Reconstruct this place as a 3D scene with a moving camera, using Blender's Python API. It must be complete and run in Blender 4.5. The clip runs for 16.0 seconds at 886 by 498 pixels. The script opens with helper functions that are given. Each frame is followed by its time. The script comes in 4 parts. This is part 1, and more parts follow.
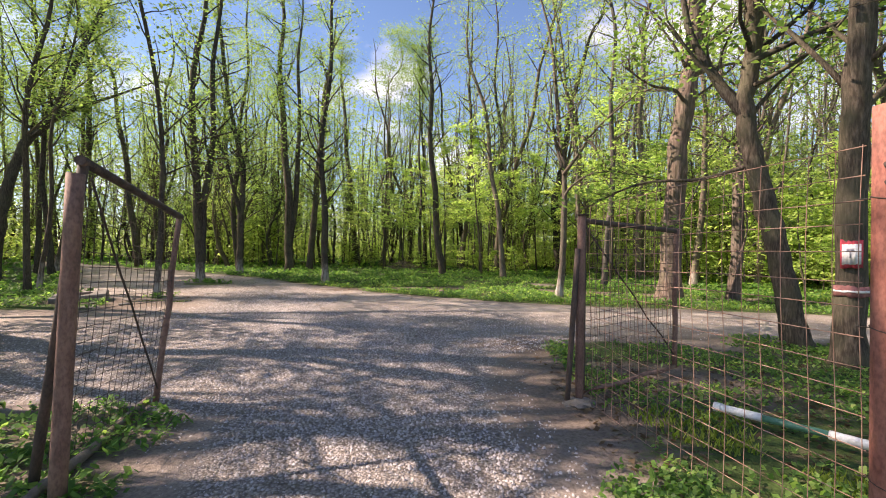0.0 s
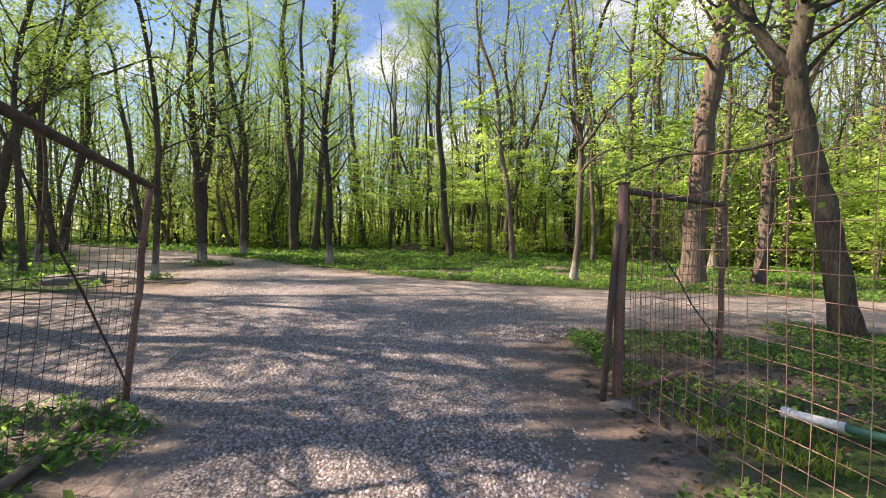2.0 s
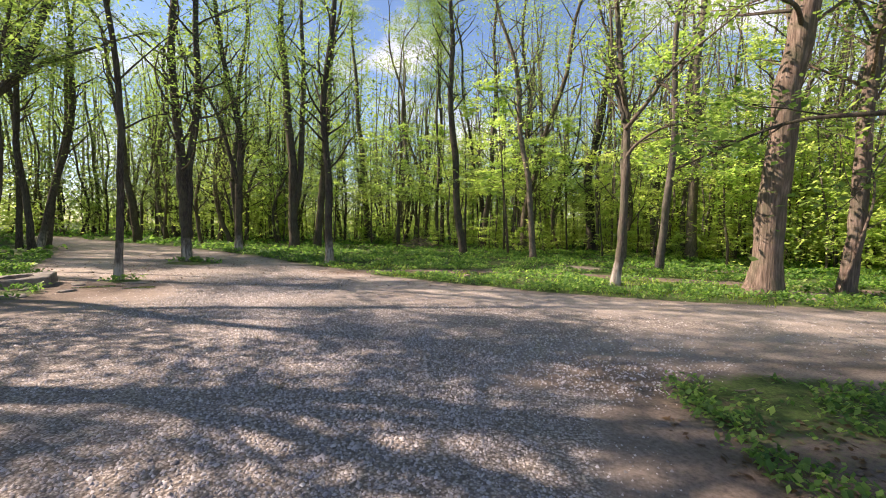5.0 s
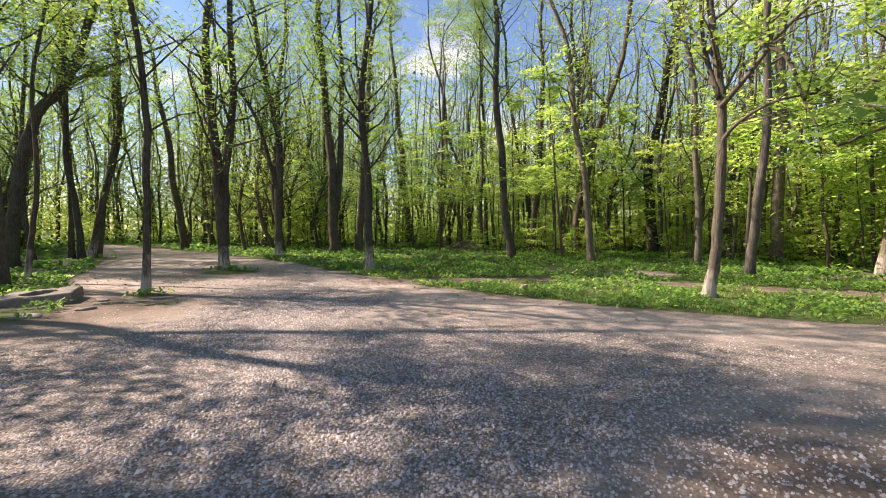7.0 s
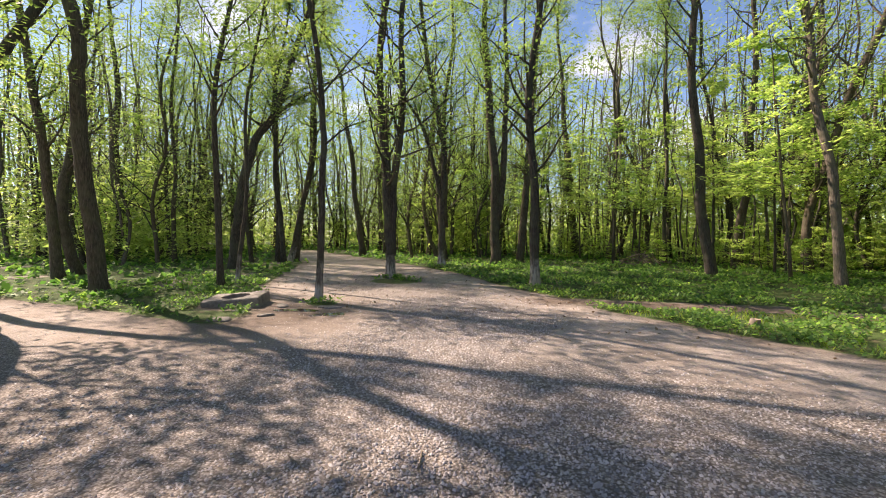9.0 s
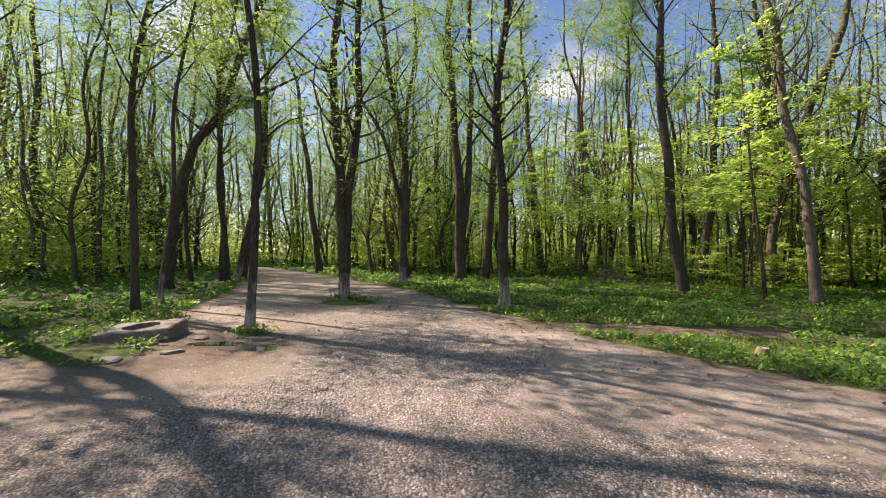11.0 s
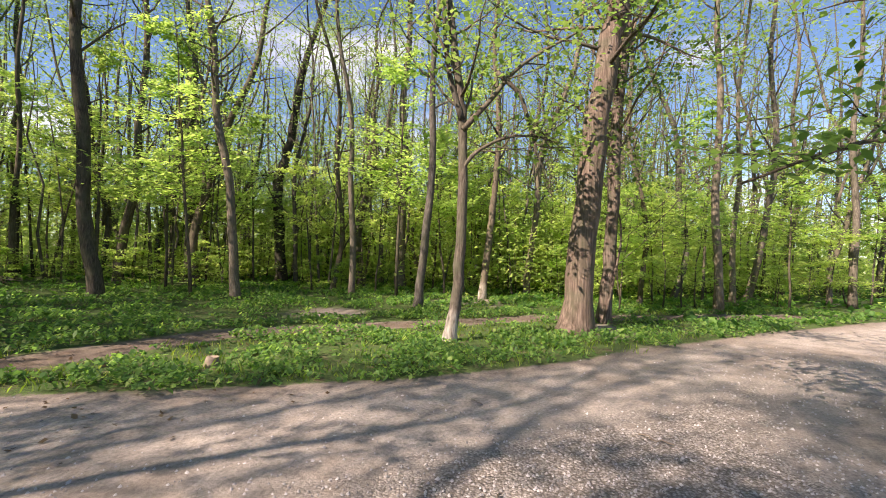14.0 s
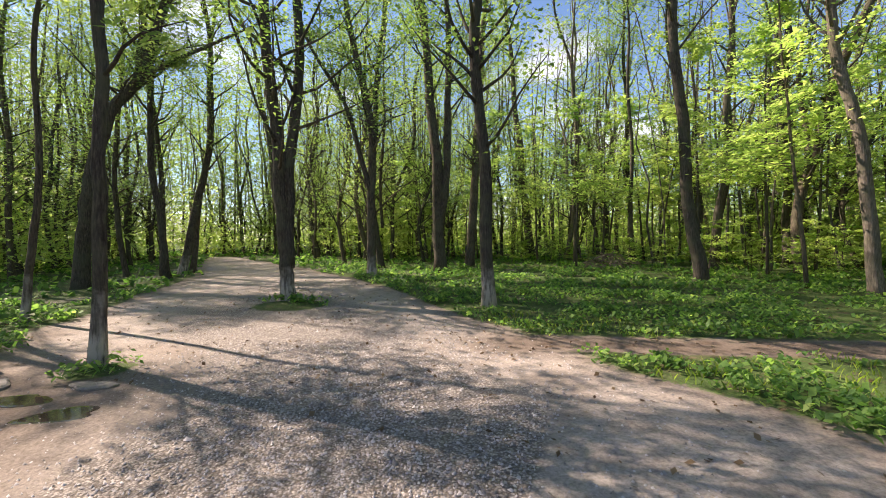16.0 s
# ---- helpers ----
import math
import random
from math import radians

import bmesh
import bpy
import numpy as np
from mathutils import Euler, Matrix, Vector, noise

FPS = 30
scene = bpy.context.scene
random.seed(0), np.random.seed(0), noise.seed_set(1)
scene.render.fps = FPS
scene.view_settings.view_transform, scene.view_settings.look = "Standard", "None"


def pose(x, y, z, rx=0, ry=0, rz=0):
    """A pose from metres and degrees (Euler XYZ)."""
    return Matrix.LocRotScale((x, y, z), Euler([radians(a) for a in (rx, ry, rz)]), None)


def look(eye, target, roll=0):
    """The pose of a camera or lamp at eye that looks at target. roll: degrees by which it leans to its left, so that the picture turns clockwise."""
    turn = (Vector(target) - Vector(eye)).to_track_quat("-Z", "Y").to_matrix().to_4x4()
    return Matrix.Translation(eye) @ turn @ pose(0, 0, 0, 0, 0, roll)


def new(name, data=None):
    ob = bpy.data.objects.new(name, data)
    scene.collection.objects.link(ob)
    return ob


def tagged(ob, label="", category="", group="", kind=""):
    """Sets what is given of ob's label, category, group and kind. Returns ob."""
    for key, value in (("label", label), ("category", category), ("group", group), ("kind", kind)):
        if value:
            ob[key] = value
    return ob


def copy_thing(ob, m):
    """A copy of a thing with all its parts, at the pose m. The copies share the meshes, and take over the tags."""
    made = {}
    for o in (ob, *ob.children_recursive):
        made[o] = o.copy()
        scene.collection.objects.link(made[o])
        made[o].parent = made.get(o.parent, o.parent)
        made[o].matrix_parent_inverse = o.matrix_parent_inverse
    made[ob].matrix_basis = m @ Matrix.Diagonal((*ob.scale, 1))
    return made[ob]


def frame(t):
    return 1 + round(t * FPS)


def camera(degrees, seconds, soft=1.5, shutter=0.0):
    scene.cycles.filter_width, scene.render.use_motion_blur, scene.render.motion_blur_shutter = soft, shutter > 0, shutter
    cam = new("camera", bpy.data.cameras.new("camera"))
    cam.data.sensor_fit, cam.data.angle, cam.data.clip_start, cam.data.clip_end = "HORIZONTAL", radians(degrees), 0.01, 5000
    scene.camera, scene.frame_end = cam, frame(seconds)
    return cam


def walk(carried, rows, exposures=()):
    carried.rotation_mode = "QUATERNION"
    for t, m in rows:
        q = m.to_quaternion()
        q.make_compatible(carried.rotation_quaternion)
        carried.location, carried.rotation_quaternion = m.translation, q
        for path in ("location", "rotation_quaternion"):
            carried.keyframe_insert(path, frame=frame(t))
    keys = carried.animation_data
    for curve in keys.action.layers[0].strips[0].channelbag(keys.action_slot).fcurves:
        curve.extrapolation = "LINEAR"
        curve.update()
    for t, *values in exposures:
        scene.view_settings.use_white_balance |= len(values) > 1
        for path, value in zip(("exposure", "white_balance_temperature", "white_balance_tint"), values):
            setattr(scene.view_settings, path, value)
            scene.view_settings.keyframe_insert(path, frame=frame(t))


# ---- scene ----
cam = camera(92.2, 16.0, soft=1.0)
PATH = [
    (0, (0.999, -0.06, 1.59), (0.955, 1.94, 1.595), 0.6),
    (0.5, (0.966, -0.02, 1.59), (0.922, 1.98, 1.578), 0.5),
    (1, (0.959, 0.103, 1.565), (0.913, 2.103, 1.534), 0.5),
    (1.5, (0.974, 0.349, 1.539), (0.918, 2.347, 1.489), 0.6),
    (2, (0.912, 0.618, 1.521), (0.838, 2.616, 1.445), 0.7),
    (2.5, (0.834, 0.949, 1.538), (0.757, 2.945, 1.442), 0.5),
    (3, (0.785, 1.339, 1.541), (0.703, 3.334, 1.433), 0.5),
    (3.5, (0.697, 1.726, 1.541), (0.605, 3.72, 1.422), 0.8),
    (5.8, (0.517, 3.484, 1.536), (0.375, 5.476, 1.438), 0.7),
    (6, (0.457, 3.651, 1.55), (0.296, 5.641, 1.449), 0.5),
    (6.5, (0.337, 3.981, 1.556), (0.109, 5.965, 1.448), 0.4),
    (7, (0.194, 4.35, 1.589), (-0.106, 6.325, 1.491), -0.1),
    (7.5, (0.067, 4.7, 1.577), (-0.502, 6.615, 1.49), -0.4),
    (8, (-0.12, 5.073, 1.61), (-0.912, 6.908, 1.531), -0.2),
    (8.5, (-0.309, 5.437, 1.644), (-1.224, 7.214, 1.57), 0.1),
    (8.7, (-0.386, 5.563, 1.64), (-1.375, 7.3, 1.569), 0.1),
    (10.8, (-1.105, 6.954, 1.641), (-2.06, 8.711, 1.653), 0.2),
    (11, (-1.14, 7.101, 1.636), (-1.982, 8.915, 1.652), 0.2),
    (11.5, (-1.314, 7.435, 1.674), (-1.524, 9.424, 1.704), 0.3),
    (12, (-1.33, 7.721, 1.646), (-0.971, 9.688, 1.683), 0.4),
    (12.5, (-1.3, 8.065, 1.644), (-0.556, 9.921, 1.698), 1.2),
    (13, (-1.317, 8.345, 1.637), (-0.193, 9.997, 1.711), 1.9),
    (13.5, (-1.379, 8.564, 1.653), (0.011, 10.0, 1.721), 1.6),
    (14, (-1.36, 8.819, 1.633), (0.044, 10.243, 1.679), 1.9),
    (14.5, (-1.393, 9.115, 1.65), (-0.331, 10.809, 1.675), 2.0),
    (15, (-1.531, 9.402, 1.651), (-1.069, 11.348, 1.638), 0.9),
    (15.5, (-1.74, 9.664, 1.657), (-1.908, 11.657, 1.623), -0.1),
    (16, (-1.909, 10.033, 1.674), (-2.7, 11.869, 1.617), -0.9),
]
EXPOSURES = [(0.0, 1.42, 7700, 25), (3.5, 1.38, 7700, 24), (7.0, 1.41, 7700, 24), (11.0, 1.12, 7900, 23), (13.5, 1.24, 7500, 22), (16.0, 1.38, 7500, 21)]
walk(cam, [(t, look(eye, target, roll)) for t, eye, target, roll in PATH], EXPOSURES)

# ---- sun, sky ----
SUN_HEIGHT, SUN_TURN = 41.0, 270.0
sun_data = bpy.data.lights.new("sun", "SUN")
sun_data.energy, sun_data.angle, sun_data.color = 5.0, radians(0.55), (1.0, 0.93, 0.83)
sun = new("sun", sun_data)
sun.matrix_world = look((-60 * math.cos(radians(SUN_HEIGHT)), 4.0, 60 * math.sin(radians(SUN_HEIGHT))), (0, 0, 0))

world = bpy.data.worlds.new("sky")
scene.world = world
world.use_nodes = True
wn, wl = world.node_tree.nodes, world.node_tree.links
wn.clear()
sky = wn.new("ShaderNodeTexSky")
sky.sky_type, sky.sun_disc = "NISHITA", False
sky.air_density, sky.dust_density, sky.ozone_density = 0.8, 0.1, 2.0
sky.sun_elevation, sky.sun_rotation = radians(SUN_HEIGHT), radians(SUN_TURN)
way = wn.new("ShaderNodeTexCoord")
stretch = wn.new("ShaderNodeMapping")
stretch.inputs["Scale"].default_value = (1.0, 1.0, 2.4)
cloud = wn.new("ShaderNodeTexNoise")
cloud.inputs["Scale"].default_value, cloud.inputs["Detail"].default_value = 3.2, 7.0
cloud_cut = wn.new("ShaderNodeValToRGB")
cloud_cut.color_ramp.elements[0].position, cloud_cut.color_ramp.elements[1].position = 0.54, 0.78
cloudy = wn.new("ShaderNodeMix")
cloudy.data_type = "RGBA"
cloudy.inputs["B"].default_value = (6.6, 6.8, 7.3, 1)
back = wn.new("ShaderNodeBackground")
back.inputs["Strength"].default_value = 0.1
wout = wn.new("ShaderNodeOutputWorld")
wl.new(way.outputs["Generated"], stretch.inputs["Vector"])
wl.new(stretch.outputs[0], cloud.inputs["Vector"])
wl.new(cloud.outputs["Fac"], cloud_cut.inputs["Fac"])
wl.new(cloud_cut.outputs["Color"], cloudy.inputs["Factor"])
deep_blue = wn.new("ShaderNodeHueSaturation")
deep_blue.inputs["Saturation"].default_value, deep_blue.inputs["Value"].default_value = 1.12, 1.0
wl.new(sky.outputs["Color"], deep_blue.inputs["Color"])
wl.new(deep_blue.outputs["Color"], cloudy.inputs["A"])
wl.new(cloudy.outputs["Result"], back.inputs["Color"])
wl.new(back.outputs[0], wout.inputs[0])


# ---- materials ----
def material(name):
    m = bpy.data.materials.new(name)
    m.use_nodes = True
    nt = m.node_tree
    return m, nt.nodes, nt.links, nt.nodes["Principled BSDF"]


def noise_node(nodes, links, scale, detail=4.0, vector=None, rough=0.55):
    n = nodes.new("ShaderNodeTexNoise")
    n.inputs["Scale"].default_value, n.inputs["Detail"].default_value = scale, detail
    n.inputs["Roughness"].default_value = rough
    if vector is not None:
        links.new(vector, n.inputs["Vector"])
    return n.outputs["Fac"]


def ramp(nodes, links, value, stops):
    r = nodes.new("ShaderNodeValToRGB")
    while len(r.color_ramp.elements) < len(stops):
        r.color_ramp.elements.new(0.5)
    for e, (p, c) in zip(r.color_ramp.elements, stops):
        e.position, e.color = p, (*c, 1) if len(c) == 3 else c
    links.new(value, r.inputs["Fac"])
    return r.outputs["Color"]


def mixed(nodes, links, factor, a, b, blend="MIX"):
    n = nodes.new("ShaderNodeMix")
    n.data_type, n.blend_type = "RGBA", blend
    for key, v in (("Factor", factor), ("A", a), ("B", b)):
        if isinstance(v, (int, float)):
            n.inputs[key].default_value = v
        elif isinstance(v, tuple):
            n.inputs[key].default_value = (*v, 1)
        else:
            links.new(v, n.inputs[key])
    return n.outputs["Result"]


def calc(nodes, links, op, a, b=0.0, c=0.0, clamp=False):
    n = nodes.new("ShaderNodeMath")
    n.operation, n.use_clamp = op, clamp
    for i, v in enumerate((a, b, c)):
        if isinstance(v, (int, float)):
            n.inputs[i].default_value = v
        else:
            links.new(v, n.inputs[i])
    return n.outputs[0]


def bumped(nodes, links, shader, height, strength, distance):
    b = nodes.new("ShaderNodeBump")
    b.inputs["Strength"].default_value, b.inputs["Distance"].default_value = strength, distance
    links.new(height, b.inputs["Height"])
    links.new(b.outputs[0], shader.inputs["Normal"])


def place_vector(nodes, links, scale=(1, 1, 1), world_space=False):
    if world_space:
        src = nodes.new("ShaderNodeNewGeometry").outputs["Position"]
    else:
        src = nodes.new("ShaderNodeTexCoord").outputs["Object"]
    m = nodes.new("ShaderNodeMapping")
    m.inputs["Scale"].default_value = scale
    links.new(src, m.inputs["Vector"])
    return m.outputs[0]


def bark_material(name, dark, light, limewash=0.0, furrow=1.0):
    m, n, l, s = material(name)
    v = place_vector(n, l, (1, 1, 0.16) if furrow < 1.5 else (0.62, 0.62, 0.05))
    v2 = place_vector(n, l, (1, 1, 1))
    grain = noise_node(n, l, 34.0, 6.0, v, 0.65)
    blotch = noise_node(n, l, 2.3, 4.0, v2)
    col = ramp(n, l, grain, [(0.32, tuple(0.45 * c for c in dark)), (0.5, dark), (0.72, light)])
    col = mixed(n, l, ramp(n, l, blotch, [(0.42, (0, 0, 0)), (0.68, (0.75, 0.75, 0.75))]), col, (0.1, 0.105, 0.072))
    tint = n.new("ShaderNodeObjectInfo").outputs["Random"]
    col = mixed(n, l, 1.0, col, ramp(n, l, tint, [(0.0, (0.75, 0.75, 0.78)), (1.0, (1.25, 1.15, 1.05))]), "MULTIPLY")
    if limewash:
        sep = n.new("ShaderNodeSeparateXYZ")
        l.new(v2, sep.inputs[0])
        ragged = calc(n, l, "MULTIPLY_ADD", noise_node(n, l, 5.0, 5.0, v2), 1.3, sep.outputs["Z"])
        fade = ramp(n, l, calc(n, l, "DIVIDE", ragged, 2.2), [(limewash / 2.2 + 0.12, (1, 1, 1)), (limewash / 2.2 + 0.4, (0, 0, 0))])
        chips = ramp(n, l, noise_node(n, l, 16.0, 5.0, v), [(0.38, (0.15, 0.15, 0.15)), (0.55, (0.85, 0.85, 0.85))])
        col = mixed(n, l, mixed(n, l, 1.0, fade, chips, "MULTIPLY"), col, (0.42, 0.39, 0.35))
    l.new(col, s.inputs["Base Color"])
    s.inputs["Roughness"].default_value = 0.95
    s.inputs["Specular IOR Level"].default_value = 0.12
    bumped(n, l, s, grain, 0.9, 0.02 * furrow)
    return m


def leaf_material(name, stops, glow):
    """Thin leaf: it scatters light back and lets light through."""
    m, n, l, s = material(name)
    pick = n.new("ShaderNodeNewGeometry").outputs["Random Per Island"]
    col = ramp(n, l, pick, stops)
    tint = n.new("ShaderNodeObjectInfo").outputs["Random"]
    col = mixed(n, l, 1.0, col, ramp(n, l, tint, [(0.0, (0.8, 0.92, 0.8)), (1.0, (1.08, 1.04, 1.0))]), "MULTIPLY")
    l.new(col, s.inputs["Base Color"])
    s.inputs["Roughness"].default_value = 0.55
    s.inputs["Specular IOR Level"].default_value = 0.35
    t = n.new("ShaderNodeBsdfTranslucent")
    l.new(mixed(n, l, 1.0, col, glow, "MULTIPLY"), t.inputs["Color"])
    mix = n.new("ShaderNodeMixShader")
    mix.inputs[0].default_value = 0.6
    l.new(s.outputs[0], mix.inputs[1])
    l.new(t.outputs[0], mix.inputs[2])
    l.new(mix.outputs[0], n["Material Output"].inputs[0])
    return m


def rust_material(name, base, other, metal=0.0):
    m, n, l, s = material(name)
    v = place_vector(n, l, (1, 1, 0.5))
    a, b = noise_node(n, l, 9.0, 6.0, v), noise_node(n, l, 70.0, 4.0, v)
    col = ramp(n, l, a, [(0.35, base), (0.65, other)])
    col = mixed(n, l, 0.5, col, ramp(n, l, b, [(0.35, (0.35, 0.33, 0.32)), (0.6, (1.1, 1.08, 1.05))]), "MULTIPLY")
    l.new(col, s.inputs["Base Color"])
    s.inputs["Roughness"].default_value, s.inputs["Metallic"].default_value = 0.8, metal
    bumped(n, l, s, b, 0.35, 0.004)
    return m


def plain_material(name, a, b, scale=12.0, rough=0.8, bump=0.3, depth=0.01):
    m, n, l, s = material(name)
    v = place_vector(n, l)
    f, g = noise_node(n, l, scale, 6.0, v), noise_node(n, l, scale * 7, 4.0, v)
    col = ramp(n, l, f, [(0.3, a), (0.7, b)])
    col = mixed(n, l, 0.35, col, ramp(n, l, g, [(0.3, (0.4, 0.4, 0.4)), (0.65, (1.15, 1.15, 1.15))]), "MULTIPLY")
    l.new(col, s.inputs["Base Color"])
    s.inputs["Roughness"].default_value = rough
    bumped(n, l, s, g, bump, depth)
    return m


def ground_material():
    m, n, l, s = material("forest_ground")
    v = place_vector(n, l, world_space=True)
    cover = n.new("ShaderNodeAttribute")
    cover.attribute_name = "cover"
    sep = n.new("ShaderNodeSeparateColor")
    l.new(cover.outputs["Color"], sep.inputs[0])
    broad, mid, fine = noise_node(n, l, 0.55, 5.0, v), noise_node(n, l, 3.1, 6.0, v, 0.65), noise_node(n, l, 26.0, 6.0, v, 0.7)
    stones = n.new("ShaderNodeTexVoronoi")
    stones.inputs["Scale"].default_value = 46.0
    l.new(v, stones.inputs["Vector"])
    stone_tone = n.new("ShaderNodeSeparateColor")
    l.new(stones.outputs["Color"], stone_tone.inputs[0])
    gravel = ramp(n, l, stone_tone.outputs[0], [(0.0, (0.155, 0.143, 0.137)), (0.45, (0.31, 0.285, 0.27)), (1.0, (0.48, 0.443, 0.42))])
    gravel = mixed(n, l, ramp(n, l, stones.outputs["Distance"], [(0.35, (0, 0, 0)), (0.75, (0.8, 0.8, 0.8))]), gravel, (0.12, 0.1, 0.085))
    gravel = mixed(n, l, 0.6, gravel, ramp(n, l, mid, [(0.3, (0.62, 0.58, 0.55)), (0.7, (1.2, 1.14, 1.08))]), "MULTIPLY")
    dirt = ramp(n, l, mid, [(0.25, (0.23, 0.196, 0.172)), (0.5, (0.365, 0.322, 0.29)), (0.8, (0.475, 0.424, 0.388))])
    dirt = mixed(n, l, 0.55, dirt, ramp(n, l, fine, [(0.34, (0.3, 0.28, 0.27)), (0.6, (1.2, 1.17, 1.15))]), "MULTIPLY")
    dirt = mixed(n, l, ramp(n, l, broad, [(0.48, (0, 0, 0)), (0.66, (0.4, 0.4, 0.4))]), dirt, (0.2, 0.15, 0.115))
    dirt = mixed(n, l, calc(n, l, "MULTIPLY", sep.outputs["Blue"], calc(n, l, "ADD", mid, 0.35), clamp=True), dirt, ramp(n, l, fine, [(0.3, (0.05, 0.035, 0.026)), (0.7, (0.17, 0.122, 0.092))]))
    moss = ramp(n, l, fine, [(0.3, (0.022, 0.034, 0.012)), (0.5, (0.055, 0.092, 0.026)), (0.75, (0.115, 0.175, 0.05))])
    litter = ramp(n, l, fine, [(0.3, (0.06, 0.042, 0.028)), (0.7, (0.2, 0.145, 0.1))])
    moss = mixed(n, l, ramp(n, l, mid, [(0.52, (0, 0, 0)), (0.68, (0.8, 0.8, 0.8))]), moss, litter)
    grit = calc(n, l, "MULTIPLY_ADD", mid, 0.8, calc(n, l, "ADD", sep.outputs["Red"], -0.4))
    grit = ramp(n, l, grit, [(0.42, (0, 0, 0)), (0.68, (1, 1, 1))])
    col = mixed(n, l, grit, dirt, gravel)
    ragged = calc(n, l, "MULTIPLY_ADD", fine, 0.5, calc(n, l, "MULTIPLY_ADD", mid, 0.5, calc(n, l, "ADD", sep.outputs["Green"], -0.5)))
    grown = ramp(n, l, ragged, [(0.46, (0, 0, 0)), (0.58, (1, 1, 1))])
    col = mixed(n, l, grown, col, moss)
    l.new(col, s.inputs["Base Color"])
    s.inputs["Roughness"].default_value = 0.95
    s.inputs["Specular IOR Level"].default_value = 0.2
    lump = calc(n, l, "MULTIPLY_ADD", stones.outputs["Distance"], calc(n, l, "MULTIPLY", grit, -0.8), fine)
    bumped(n, l, s, lump, 0.8, 0.02)
    return m


BARK = bark_material("dark_bark", (0.072, 0.062, 0.051), (0.165, 0.145, 0.12))
BARK_BLACK = bark_material("blackish_bark", (0.035, 0.03, 0.026), (0.075, 0.066, 0.056))
BARK_GREY = bark_material("grey_bark", (0.13, 0.115, 0.098), (0.27, 0.24, 0.205))
BARK_RED = bark_material("furrowed_red_brown_bark", (0.165, 0.126, 0.104), (0.33, 0.265, 0.222), furrow=2.2)
BARK_LIME = bark_material("limewashed_bark", (0.065, 0.056, 0.047), (0.14, 0.122, 0.1), limewash=0.75)
BARK_PALE = bark_material("pale_smooth_bark", (0.105, 0.09, 0.076), (0.22, 0.192, 0.163), limewash=0.6)
LEAF = leaf_material("spring_leaf", [(0.0, (0.1, 0.175, 0.045)), (0.5, (0.185, 0.28, 0.07)), (1.0, (0.28, 0.37, 0.115))], (1.4, 1.42, 1.2))
LEAF_BRIGHT = leaf_material("young_leaf", [(0.0, (0.2, 0.315, 0.085)), (0.5, (0.355, 0.475, 0.135)), (1.0, (0.5, 0.59, 0.205))], (1.6, 1.58, 1.3))
HERB = leaf_material("herb_leaf", [(0.0, (0.055, 0.135, 0.042)), (0.5, (0.12, 0.25, 0.07)), (0.85, (0.21, 0.36, 0.1)), (1.0, (0.32, 0.43, 0.145))], (1.5, 1.5, 1.0))
GROUND = ground_material()
STONE = plain_material("gravel_stone", (0.2, 0.18, 0.165), (0.46, 0.41, 0.37), 20.0, 0.85)
RUST = rust_material("rusty_pipe", (0.15, 0.08, 0.062), (0.25, 0.15, 0.118))
RUST_DARK = rust_material("dark_rusty_tube", (0.05, 0.037, 0.032), (0.105, 0.07, 0.055))
RED_PAINT = rust_material("faded_red_oxide_paint", (0.3, 0.1, 0.075), (0.4, 0.165, 0.125))
WIRE = rust_material("rusty_wire", (0.27, 0.15, 0.11), (0.4, 0.26, 0.2))
WIRE_DARK = rust_material("dark_wire", (0.06, 0.045, 0.04), (0.11, 0.08, 0.065))
WOOD = plain_material("weathered_wood", (0.13, 0.1, 0.075), (0.27, 0.215, 0.165), 9.0)
CUT_WOOD = plain_material("sawn_wood", (0.25, 0.18, 0.13), (0.4, 0.31, 0.23), 25.0)
CONCRETE = plain_material("old_concrete", (0.13, 0.115, 0.1), (0.25, 0.225, 0.2), 14.0)
WHITE_PVC = plain_material("white_plastic", (0.6, 0.61, 0.6), (0.8, 0.8, 0.79), 6.0, 0.45, 0.05)
GREEN_PVC = plain_material("green_plastic", (0.06, 0.2, 0.13), (0.1, 0.28, 0.19), 6.0, 0.5, 0.05)
PAINT_WHITE = plain_material("white_marking_paint", (0.55, 0.55, 0.54), (0.8, 0.8, 0.79), 30.0)
PAINT_RED = plain_material("red_marking_paint", (0.4, 0.03, 0.05), (0.55, 0.07, 0.09), 30.0)
PAINT_FADED = plain_material("faded_red_marking_paint", (0.2, 0.075, 0.07), (0.36, 0.15, 0.14), 22.0)
PAINT_GREY = plain_material("grey_marking_paint", (0.2, 0.2, 0.24), (0.3, 0.3, 0.34), 30.0)
MOSS_STONE = plain_material("weathered_brick_rim", (0.2, 0.11, 0.08), (0.32, 0.22, 0.17), 10.0)


